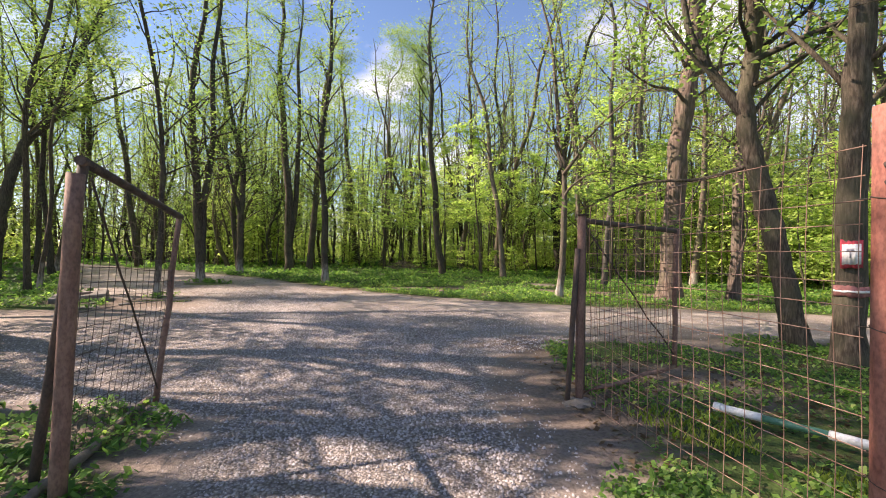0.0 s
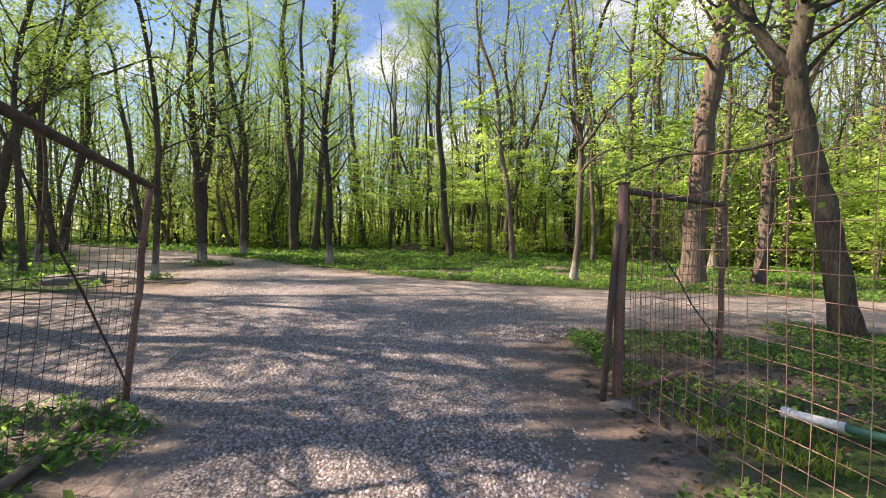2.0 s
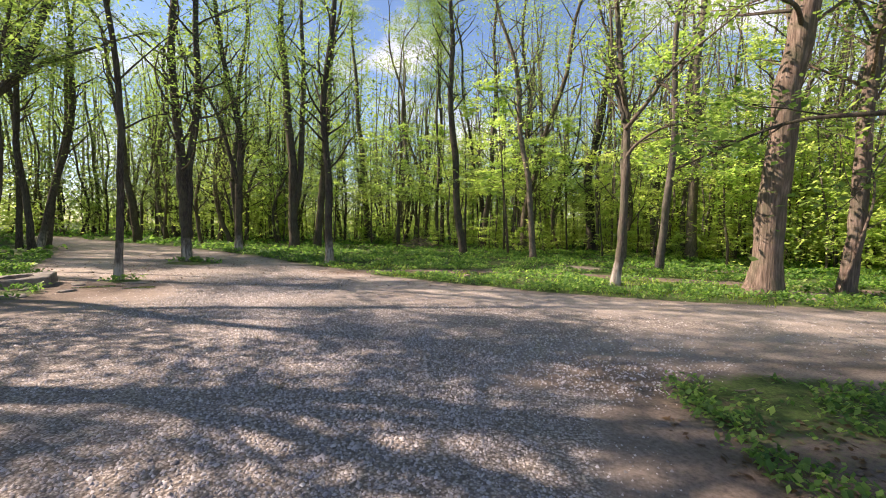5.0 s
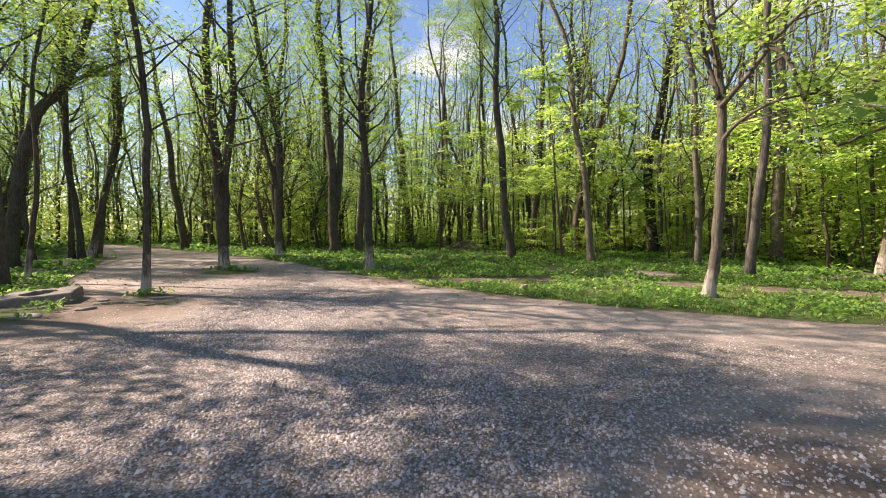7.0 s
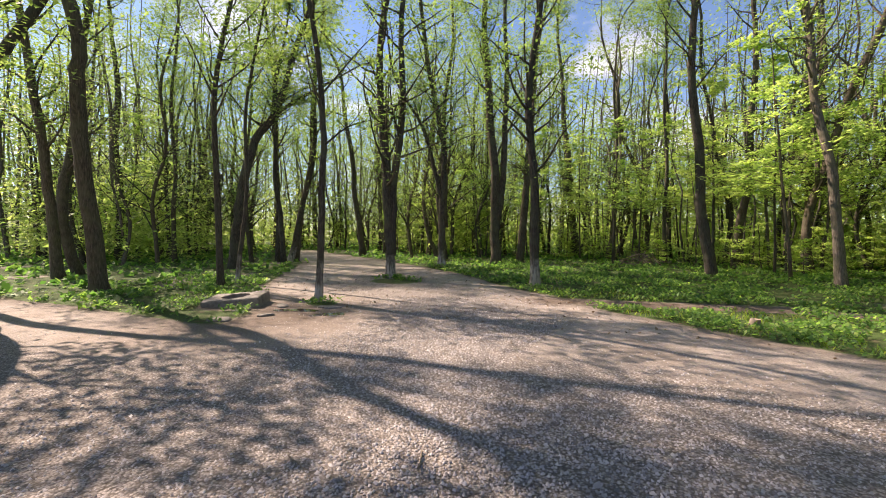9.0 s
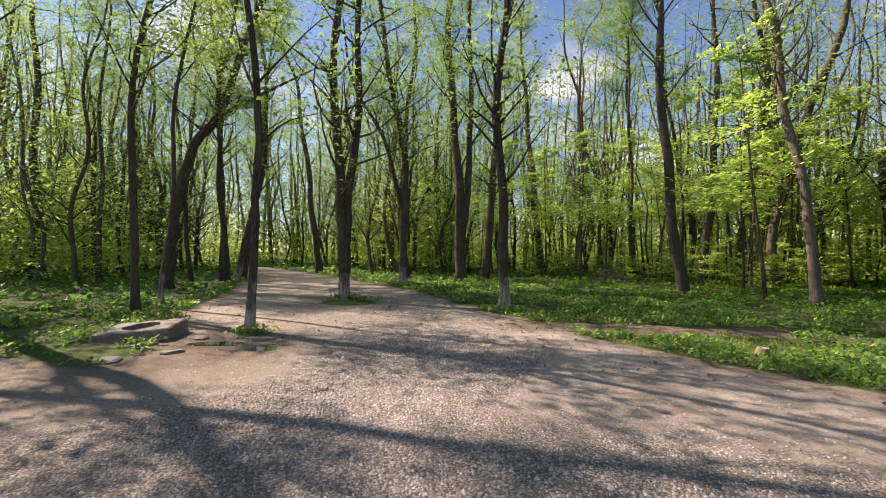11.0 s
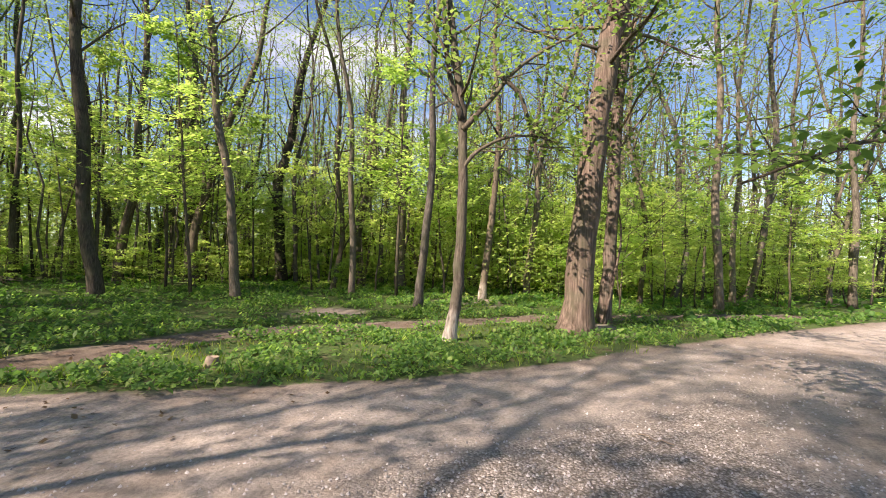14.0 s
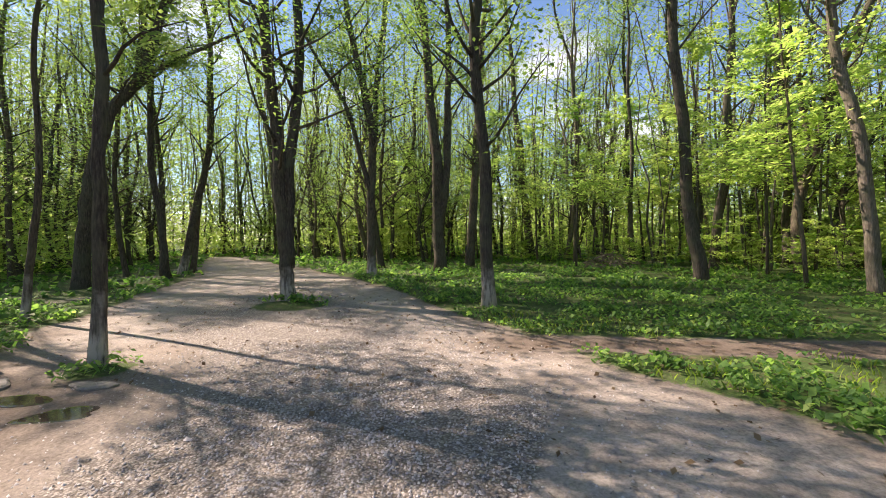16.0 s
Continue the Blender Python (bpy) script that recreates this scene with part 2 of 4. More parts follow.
# ---- mesh helpers ----
class Shape:
    """Collects vertices and quads, triangles of one mesh."""

    def __init__(self):
        self.v, self.f = [], []

    def tube(self, pts, radii, sides=8, rough=0.0, rng=None, closed=True):
        start = len(self.v)
        pts = [Vector(p) for p in pts]
        for i, p in enumerate(pts):
            t = (pts[min(i + 1, len(pts) - 1)] - pts[max(i - 1, 0)])
            t = t.normalized() if t.length > 1e-6 else Vector((0, 0, 1))
            ref = Vector((1, 0, 0)) if abs(t.x) < 0.8 else Vector((0, 1, 0))
            a = t.cross(ref).normalized()
            b = t.cross(a)
            for k in range(sides):
                w = 2 * math.pi * k / sides
                r = radii[i] * (1 + (rng.uniform(-rough, rough) if rough else 0))
                self.v.append(p + a * (r * math.cos(w)) + b * (r * math.sin(w)))
        for i in range(len(pts) - 1):
            for k in range(sides):
                k2 = (k + 1) % sides
                self.f.append((start + i * sides + k, start + i * sides + k2, start + (i + 1) * sides + k2, start + (i + 1) * sides + k))
        if closed:
            self.f.append(tuple(start + k for k in range(sides - 1, -1, -1)))
            self.f.append(tuple(start + (len(pts) - 1) * sides + k for k in range(sides)))
        return self

    def block(self, corners):
        s = len(self.v)
        self.v += [Vector(c) for c in corners]
        self.f += [tuple(s + i for i in q) for q in ((0, 3, 2, 1), (4, 5, 6, 7), (0, 1, 5, 4), (1, 2, 6, 5), (2, 3, 7, 6), (3, 0, 4, 7))]
        return self

    def mesh(self, name, smooth=True):
        me = bpy.data.meshes.new(name)
        me.from_pydata(self.v, [], self.f)
        if smooth:
            me.polygons.foreach_set("use_smooth", [len(p) < 5 for p in self.f])
        return me


def quad_mesh(name, co, sides=4):
    """A mesh of loose faces: co holds `sides` corners in turn for each."""
    n = len(co)
    me = bpy.data.meshes.new(name)
    me.vertices.add(n)
    me.vertices.foreach_set("co", np.asarray(co, dtype=np.float32).ravel())
    me.loops.add(n)
    me.loops.foreach_set("vertex_index", np.arange(n, dtype=np.int32))
    me.polygons.add(n // sides)
    me.polygons.foreach_set("loop_start", np.arange(0, n, sides, dtype=np.int32))
    me.update(calc_edges=True)
    return me


def leaves(rng, centers, size, upright=0.35, plain=False):
    """Kite-shaped leaves with a folded tip at the centers, lying more or less flat."""
    c = np.asarray(centers, dtype=float)
    n = len(c)
    turn = rng.uniform(0, 2 * np.pi, n)
    along = np.stack([np.cos(turn), np.sin(turn), rng.normal(-0.15, upright, n)], 1)
    side = np.stack([-np.sin(turn), np.cos(turn), rng.normal(0, upright, n)], 1)
    L = (size * rng.uniform(0.6, 1.3, n))[:, None]
    W = L * rng.uniform(0.3, 0.42, n)[:, None]
    if plain:
        q = np.stack([c - along * L * 0.5 + side * W * 0.55, c - along * L * 0.25 - side * W, c + along * L * 0.55 + side * W * 0.3], 1)
        return q.reshape(-1, 3)
    q = np.empty((n, 4, 3))
    q[:, 0] = c - along * L * 0.5
    q[:, 1] = c - side * W - along * L * 0.05
    q[:, 2] = c + along * L * 0.5 - np.array([0, 0, 1.0]) * L * 0.12
    q[:, 3] = c + side * W - along * L * 0.05
    return q.reshape(-1, 3)


def part(name, data, mat, parent, label=""):
    me = data.mesh(name) if isinstance(data, Shape) else data
    if not me.materials:
        me.materials.append(mat)
    ob = new(name, me)
    ob.parent = parent
    return tagged(ob, label) if label else ob


def thing(name, x, y, z, label, category, group="", kind=""):
    ob = new(name)
    ob.location = (x, y, z)
    ob.empty_display_size = 0.2
    return tagged(ob, label, category, group, kind)


def spline(points, steps):
    """Points along a smooth curve through the given ones."""
    p = [Vector(q) for q in points]
    p = [p[0] * 2 - p[1]] + p + [p[-1] * 2 - p[-2]]
    out = []
    for i in range(1, len(p) - 2):
        for k in range(steps):
            t = k / steps
            a, b, c, d = p[i - 1], p[i], p[i + 1], p[i + 2]
            out.append(0.5 * ((2 * b) + (c - a) * t + (2 * a - 5 * b + 4 * c - d) * t * t + (3 * b - a - 3 * c + d) * t ** 3))
    out.append(p[-2])
    return out


# ---- trees ----
def bough(rng, shape, twigs, tips, start, direction, length, radius):
    """One branch with its twigs; tips takes the places where leaves grow."""
    pts, p, d = [start.copy()], start.copy(), direction.normalized()
    for _ in range(5):
        d = (d + Vector(rng.normal(0, 0.16, 3)) + Vector((0, 0, 0.09))).normalized()
        p = p + d * (length / 5)
        pts.append(p.copy())
    radii = [radius * (1 - 0.82 * i / 5) for i in range(6)]
    if isinstance(shape, list):
        shape.append(Shape().tube(pts, radii, 6))
    else:
        shape.tube(pts[::2] + pts[-1:], radii[::2] + radii[-1:], 4, closed=False)
    for k in range(int((3 + length * 1.6) * (1 if isinstance(shape, list) else 0.7))):
        f = rng.uniform(0.25, 1.0)
        i = min(int(f * 5), 4)
        s = pts[i].lerp(pts[i + 1], f * 5 - i)
        w = (Vector(rng.normal(0, 1, 3)) * 0.75 + d + Vector((0, 0, 0.1))).normalized()
        l2 = length * rng.uniform(0.18, 0.42)
        e = s + w * l2
        m = s.lerp(e, 0.5) + Vector(rng.normal(0, 0.05, 3)) * l2
        r2 = max(0.006, radius * 0.28 * (1 - 0.5 * f))
        twigs.tube([s, m, e] if isinstance(shape, list) else [s, e], [r2, r2 * 0.7, r2 * 0.3] if isinstance(shape, list) else [r2, r2 * 0.4], 3, closed=False)
        tips.append((m, l2))
        tips.append((e, l2))


def tree(seed, x, y, d, h, bends=(), limbs=(), bark=None, leaf=LEAF, label="", first=0.3, branches=28, per_tip=20, leaf_size=0.125,
         spread=1.0, stems=(), name="tree", group="trees of the wood", flare=0.4, single=True):
    """A tree: a tapered trunk through its bends (offsets from the foot), further stems, limbs, branches with twigs and a crown of leaves."""
    rng = np.random.default_rng(seed)
    bark = bark or BARK
    root = thing(name, x, y, 0, label or "tall slender dark-barked woodland tree with fresh spring leaves", "tree", group)
    ctrl = [Vector((0, 0, -0.25))] + [Vector(b) for b in bends]
    if len(ctrl) == 1:
        ctrl += [Vector((rng.normal(0, 0.32), rng.normal(0, 0.32), h * 0.16)), Vector((rng.normal(0, 0.75), rng.normal(0, 0.75), h * 0.4))]
    last, before = ctrl[-1], ctrl[-2]
    rise = (last - before) / max(last.z - before.z, 0.1)
    top = h - last.z
    if top > 1.5:
        for f in (0.5, 1.0):
            ctrl.append(last + Vector((rise.x * 0.6 * top * f + rng.normal(0, 0.45), rise.y * 0.6 * top * f + rng.normal(0, 0.45), top * f)))
    def trunk_tube(points, r0, name, tag=""):
        line = spline(points, 7 if single else 6)
        z0, z1 = line[0].z, line[-1].z
        radii = []
        for p in line:
            f = (p.z - z0) / max(z1 - z0, 0.1)
            r = r0 * (0.1 + 0.95 * (1 - f) ** 0.75)
            if z0 < 0.1:
                r *= 1 + flare * math.exp(-max(p.z, 0) / 0.22)
            radii.append(r)
        line = [p + Vector((rng.normal(0, r * 0.09), rng.normal(0, r * 0.09), 0)) for p, r in zip(line, radii)]
        sway = 0.05 if limbs else 0.09 if single else 0.17
        line = [p + Vector((math.sin(p.z * 0.95 + seed), math.sin(p.z * 0.8 + seed * 1.7), 0)) * sway * min(max(p.z, 0) / 5, 1) for p in line]
        part(name, Shape().tube(line, radii, 12 if single else 8, 0.07, rng), bark, root, tag)
        return line, radii
    lines = [trunk_tube(ctrl, d / 2, "trunk")]
    for k, (points, width) in enumerate(stems):
        lines.append(trunk_tube([Vector(p) for p in points], width / 2, "stem"))
    shape, twigs, tips = ([] if single else Shape()), Shape(), []
    for points, width in limbs:
        line = spline(points, 5)
        part("limb", Shape().tube(line, [width / 2 * (1 - 0.75 * i / len(line)) for i in range(len(line))], 9, 0.06, rng), bark, root)
        for _ in range(6):
            i = int(rng.integers(len(line) // 3, len(line)))
            way = (line[-1] - line[0]).normalized() + Vector(rng.normal(0, 0.6, 3))
            bough(rng, shape, twigs, tips, line[i], way, rng.uniform(0.8, 1.6), width * 0.16)
    for j, (line, radii) in enumerate(lines):
        for k in range(branches // (1 if j == 0 else 2)):
            f = first + (0.98 - first) * (k + rng.uniform(0, 1)) / (branches // (1 if j == 0 else 2))
            i = min(int(f * (len(line) - 1)), len(line) - 2)
            s = line[i].lerp(line[i + 1], f * (len(line) - 1) - i)
            if s.z < 1.5:
                continue
            turn = k * 2.4 + rng.uniform(-0.6, 0.6)
            up = rng.uniform(0.25, 1.25)
            length = spread * rng.uniform(0.7, 1.25) * (0.9 + 0.13 * (h - s.z) + 0.5 * (f > 0.8))
            bough(rng, shape, twigs, tips, s, Vector((math.cos(turn), math.sin(turn), up)), min(length, 3.4), min(radii[i] * 0.42, 0.05))
    for piece in (shape if single else [shape]):
        if piece.v:
            tagged(part("branch" if single else "branching", piece, bark, root), kind="" if single else "stuff")
    if twigs.v:
        tagged(part("twiggery", twigs, bark, root), kind="stuff")
    if tips and per_tip:
        plain = not single or math.hypot(x, y - 8) > 13
        c = np.repeat(np.array([t[0] for t in tips]), per_tip, 0)
        s = np.repeat(np.array([0.18 + 0.3 * t[1] for t in tips]), per_tip)[:, None]
        c = c + rng.normal(0, 1, c.shape) * s * np.array([1, 1, 0.26])
        tagged(part("crown", quad_mesh("crown", leaves(rng, c, leaf_size, 0.26, plain), 3 if plain else 4), leaf, root), kind="stuff")
    return root


def sapling(seed, x, y, h, name="sapling", label="young understorey tree with flat sprays of bright yellow-green leaves", group="saplings under the trees", leaf=LEAF_BRIGHT, count=1500, leaf_size=0.13, width=0.42, low=0.12):
    """A young understorey tree: a thin stem with flat sprays of bright leaves."""
    rng = np.random.default_rng(seed)
    root = thing(name, x, y, 0, label, name, group)
    lean = rng.normal(0, 0.06, 2)
    line = [Vector((lean[0] * z + rng.normal(0, 0.03), lean[1] * z + rng.normal(0, 0.03), z)) for z in np.linspace(-0.1, h, 8)]
    part("stem", Shape().tube(line, [0.012 + 0.006 * h * (1 - i / 7) for i in range(8)], 6), BARK, root)
    shape, c = Shape(), []
    n = int(9 + h * 3)
    for k in range(n):
        f = rng.uniform(low, 1.0)
        i = min(int(f * 7), 6)
        s = line[i].lerp(line[i + 1], f * 7 - i)
        turn, L = rng.uniform(0, 6.28), h * width * rng.uniform(0.5, 1.1) * (1.15 - 0.75 * f)
        e = s + Vector((math.cos(turn) * L, math.sin(turn) * L, L * rng.uniform(-0.05, 0.45)))
        m = s.lerp(e, 0.5) + Vector((0, 0, 0.06 * L))
        shape.tube([s, m, e], [0.012, 0.008, 0.004], 3, closed=False)
        q = rng.uniform(0.15, 1.08, count // n)[:, None]
        a = np.array(s)[None] * (1 - q) + np.array(e)[None] * q
        c.append(a + rng.normal(0, 1, a.shape) * np.array([0.16, 0.16, 0.045]) * (0.5 + L * 0.45))
    tagged(part("branching", shape, BARK, root), kind="stuff")
    tagged(part("crown", quad_mesh("crown", leaves(rng, np.concatenate(c), leaf_size, 0.25, True), 3), leaf, root), kind="stuff")
    return root


# ---- plan of the ground ----
ROAD = np.array([(-38, 41), (-22, 30.9), (-12.6, 25.0), (-8, 21.2), (-4.6, 17.8), (-2, 15.7), (0.2, 14.3), (2.3, 13.2), (5.2, 12.3), (8.6, 11.6),
                 (13.7, 10.3), (19.4, 8.5), (60, -5), (60, -10), (13, 6), (6.3, 7.9), (4.3, 7.9), (2.9, 7.4), (1.9, 6.3), (1.6, 5), (1.65, 4.1),
                 (1.9, 2.5), (2.2, 0), (2.2, -60), (-1.6, -60), (-1.2, 0), (-1.0, 2.8), (-1.3, 3.7), (-3.3, 4.0), (-14, 3.5), (-60, 1)], dtype=float)
ROAD = np.concatenate([ROAD, np.array([(-60, 9), (-14.7, 9.7), (-10.6, 10.2), (-7.7, 10.2), (-8.5, 11.4), (-9.4, 12.7), (-12.3, 14.6), (-14, 16.6),
                                       (-20.2, 23.6), (-27, 29), (-40, 39.5)], dtype=float)])
TRACK = np.array([(-3.5, 16.6), (-1.0, 17.2), (1.5, 17.9), (5, 16.9), (9.5, 15.6), (14, 13), (18, 10.8)], dtype=float)


def line_distance(p, line):
    best = np.full(len(p), 1e9)
    for a, b in zip(line[:-1], line[1:]):
        ab = b - a
        t = np.clip(((p - a) @ ab) / (ab @ ab), 0, 1)[:, None]
        best = np.minimum(best, np.linalg.norm(p - a - t * ab, axis=1))
    return best


def inside(p, poly):
    r = np.zeros(len(p), bool)
    for (x0, y0), (x1, y1) in zip(poly, np.roll(poly, -1, 0)):
        if y0 != y1:
            r ^= ((y0 > p[:, 1]) != (y1 > p[:, 1])) & (p[:, 0] < (x1 - x0) * (p[:, 1] - y0) / (y1 - y0) + x0)
    return r


def road_depth(p):
    """Distance from the edge of the bare road: positive on it."""
    d = line_distance(p, np.concatenate([ROAD, ROAD[:1]]))
    return np.where(inside(p, ROAD), d, -d)


def greenness(p):
    """1 where low plants grow, 0 on bare ground."""
    d = road_depth(p)
    g = np.clip(0.5 - d / 0.7, 0, 1)
    g = g * np.array([min(1.0, max(0.3, 0.86 + 0.75 * noise.noise(Vector((a * 0.33, b * 0.33, 9.0))))) if abs(a) < 40 and abs(b) < 50 else 0.8 for a, b in p])
    island = np.hypot((p[:, 0] + 9.7) * 0.75 + (p[:, 1] - 18.3) * 0.5, (p[:, 1] - 18.3) * 0.8 - (p[:, 0] + 9.7) * 0.4)
    g = np.maximum(g, np.clip(1.6 - island / 0.75, 0, 1))
    g = np.maximum(g, np.clip(1.5 - np.hypot(p[:, 0] + 8.2, p[:, 1] - 13.3) / 0.4, 0, 1))
    bare = np.clip(1.3 - np.hypot((p[:, 0] - 4.0) / 4.5, (p[:, 1] - 5.2) / 3.2), 0, 1) * 0.4
    verge = np.clip(1.4 - np.hypot((p[:, 0] + 2.2) / 1.6, (p[:, 1] - 3.0) / 1.3), 0, 1) * 0.55
    edge = 0.7 * ((p[:, 0] < 2.5) & (p[:, 0] > 1) & (p[:, 1] > 3.8) & (p[:, 1] < 8))
    g = g * (1 - bare) * (1 - verge) * (1 - edge)
    g = g * np.clip(np.hypot(p[:, 0] + 9.75, p[:, 1] - 12.0) / 0.8 - 0.35, 0, 1)
    track = line_distance(p, TRACK)
    g = np.minimum(g, np.clip(0.22 + (track - 0.25) / 0.85, 0, 1))
    return g


# ---- ground ----
def graded(lo, hi, step, far):
    out = [lo]
    mid = list(np.arange(lo, hi + step / 2, step))
    g, w = step, []
    p = 0.0
    while p < far:
        g *= 1.22
        p += g
        w.append(p)
    return np.array([lo - q for q in reversed(w)] + mid + [hi + q for q in w])


gx, gy = graded(-24, 22, 0.3, 900), graded(-2, 34, 0.3, 900)
mx, my = np.meshgrid(gx, gy)
flat = np.stack([mx.ravel(), my.ravel()], 1)
green = greenness(flat)
deep = road_depth(flat)
bumps = np.array([noise.noise(Vector((px * 0.55, py * 0.55, 0.3))) for px, py in flat])
near = np.abs(flat).max(1) < 60
gz = np.where(near, 0.035 * bumps * green + 0.02 * green + 0.012 * bumps * (1 - green), 0)
ground_me = bpy.data.meshes.new("ground")
nx, ny = len(gx), len(gy)
idx = np.arange(nx * ny).reshape(ny, nx)
faces = np.stack([idx[:-1, :-1], idx[:-1, 1:], idx[1:, 1:], idx[1:, :-1]], -1).reshape(-1, 4)
ground_me.from_pydata(np.column_stack([flat, gz]).tolist(), [], faces.tolist())
tone = ground_me.attributes.new("cover", "FLOAT_COLOR", "POINT")
litter_far = np.where(flat[:, 1] < 7, np.clip(deep / 0.7 + 0.25, 0, 1), np.clip(deep / 2.6, 0, 1)) * np.clip(1.25 - np.abs(flat[:, 0] + 2) / 16, 0.2, 1)
brown = np.clip(1.4 - np.hypot(flat[:, 0] + 8.2, flat[:, 1] - 11.6) / 2.6, 0, 1)
grit = np.clip(litter_far - brown, 0, 1) * np.where(flat[:, 0] > -2.5, np.clip(1.2 - (flat[:, 1] - 9) / 4, 0.45, 1), 1)
brown = np.maximum(brown, np.clip(1.5 - np.hypot(flat[:, 0] - 2.2, (flat[:, 1] - 7.0) * 1.3) / 1.3, 0, 1))
brown = np.maximum(brown, np.clip(1.6 - np.hypot((flat[:, 0] - 4.6) / 3.6, (flat[:, 1] - 4.6) / 3.0), 0, 1))
brown = np.maximum(brown, np.clip(1.6 - np.hypot((flat[:, 0] + 2.6) / 1.6, (flat[:, 1] - 2.8) / 1.4), 0, 1))
brown = np.maximum(brown, np.clip(-deep - 0.2, 0, 1) * (1 - green))
brown = np.maximum(brown * 0.9, np.clip(1.3 - line_distance(flat, TRACK) / 0.9, 0, 1))
brown = np.maximum(brown, np.where(flat[:, 1] < 6, 0.3, 0.75) * np.clip(1 - np.abs(deep) / 0.55, 0, 1))
tone.data.foreach_set("color", np.column_stack([grit, green, brown, np.ones(len(flat))]).astype(np.float32).ravel())
ground_me.polygons.foreach_set("use_smooth", [True] * len(ground_me.polygons))
ground_me.materials.append(GROUND)
tagged(new("ground", ground_me), "woodland ground with a gravel road, bare dirt edges and leafy green", "ground", kind="structure")


# ---- trees that stand along the road ----
LIMED = "slender tree with a faded limewashed trunk foot and fresh leaves"
tree(101, -8.5, 13.4, 0.18, 15, [(0.08, 0.14, 2.7), (0.12, 0.2, 4.9)], bark=BARK_LIME, label=LIMED, first=0.4, branches=16, per_tip=8)
tree(102, -10.4, 19.0, 0.36, 19, [(-0.02, -0.02, 1.2), (-0.12, -0.11, 4.2), (-0.33, -0.31, 7.2)], bark=BARK_LIME, label="twin-stemmed tree with limewashed foot on a green island",
     stems=[([(0.02, 0.02, 0.9), (0.14, 0.13, 4.2), (0.32, 0.31, 8.0), (0.5, 0.6, 17)], 0.32)], first=0.35, per_tip=8)
tree(103, -11.8, 25.4, 0.38, 20, [(0.0, 0, 3.0), (0.01, 0.01, 6.9), (-0.77, -0.5, 11.4)], bark=BARK_LIME, label="forked tree with limewashed foot and an arching limb",
     limbs=[([(0, 0, 3.6), (-0.31, -0.2, 5.0), (-0.85, -0.54, 7.3), (-2.11, -1.36, 10.0), (-2.5, -1.6, 13)], 0.26)], branches=34, per_tip=26, spread=1.15)
tree(104, -9.9, 28.2, 0.55, 22, [(-0.15, -0.07, 6.1), (-0.6, -0.27, 12.2)], stems=[([(0.05, 0.02, 2.0), (0.46, 0.2, 7.2), (0.44, 0.19, 12.2), (0.6, 0.3, 20)], 0.38)], per_tip=26, spread=1.15)
tree(105, -9.99, 32.4, 0.5, 20, [(0.35, 0.13, 4.5), (0.53, 0.19, 6.9)])
tree(106, -4.95, 19.85, 0.31, 17, [(-0.14, -0.04, 4.5), (-0.17, -0.05, 7.1)], bark=BARK_LIME, label=LIMED, first=0.2, branches=30, per_tip=7)
tree(107, -8.6, 42.5, 0.6, 22, [(-0.86, -0.17, 9.4), (-1.53, -0.3, 17.9)])
tree(108, -4.5, 34.4, 0.2, 19, [(0.02, 0, 8.3), (0.02, 0, 14.4)], first=0.4)
tree(109, -1.65, 35.0, 0.23, 19, [(-0.07, 0, 8.1), (-0.19, 0, 14)], first=0.4)
tree(110, 0.44, 26.55, 0.42, 20, [(-0.53, 0.07, 3.9), (-0.87, 0.11, 9.7)], first=0.4, per_tip=6)
tree(111, 1.7, 32.5, 0.4, 20, [(0.2, -0.03, 2.5), (0.52, -0.08, 5.8), (0.6, -0.09, 11.8)], per_tip=6)
tree(112, 3.95, 24.2, 0.31, 18, [(-0.34, 0.11, 3.2), (-0.7, 0.27, 6.2), (-1.2, 0.42, 9.6)], bark=BARK_GREY, label="bowed grey-barked tree with thin spring leaves", first=0.4, per_tip=6)
tree(113, 9.05, 32.2, 0.6, 21, [(-0.3, 0.13, 5.2), (0.0, 0.0, 7.4), (0.84, -0.37, 13.0), (1.89, -0.84, 17.3)], bark=BARK_BLACK, label="dark snapped trunk with a thinner leaning stem growing on",
     limbs=[([(-0.25, 0.1, 5.6), (-0.7, 0.35, 6.1), (-1.1, 0.5, 5.3)], 0.3)], per_tip=4)
tree(114, 8.0, 23.4, 0.25, 18, [(-0.06, 0.04, 4.1), (-0.53, 0.34, 9.2), (-0.79, 0.5, 11.8)], bark=BARK_GREY, first=0.4, per_tip=6)
tree(115, 12.2, 25.6, 0.5, 21, [(-0.01, 0.01, 8.1), (0.01, -0.01, 14.3)], bark=BARK_GREY, first=0.4, per_tip=6)
tree(116, 7.78, 19.2, 0.27, 18, [(0.2, -0.17, 3.8), (0.27, -0.23, 10.5)], bark=BARK_GREY, first=0.35, per_tip=6)
tree(117, 4.65, 14.7, 0.23, 12, [(0.14, -0.13, 1.5), (0.11, -0.11, 4.2), (0.02, -0.02, 5.4)], bark=BARK_PALE, label="small crooked tree with a pale trunk foot and forking limbs",
     limbs=[([(0.11, -0.11, 3.4), (0.35, -0.34, 3.8), (0.8, -0.8, 4.1), (1.38, -1.36, 4.1)], 0.1),
            ([(0.11, -0.11, 4.2), (0.5, -0.45, 4.8), (1.0, -0.9, 5.6), (1.9, -1.8, 6.4)], 0.13),
            ([(0.1, -0.1, 4.4), (-0.15, 0.12, 5.6), (-0.3, 0.2, 7.5)], 0.14),
            ([(0.6, -0.55, 5.4), (0.95, -0.9, 4.9), (1.15, -1.1, 4.0)], 0.12)], first=0.42, branches=14, per_tip=5)
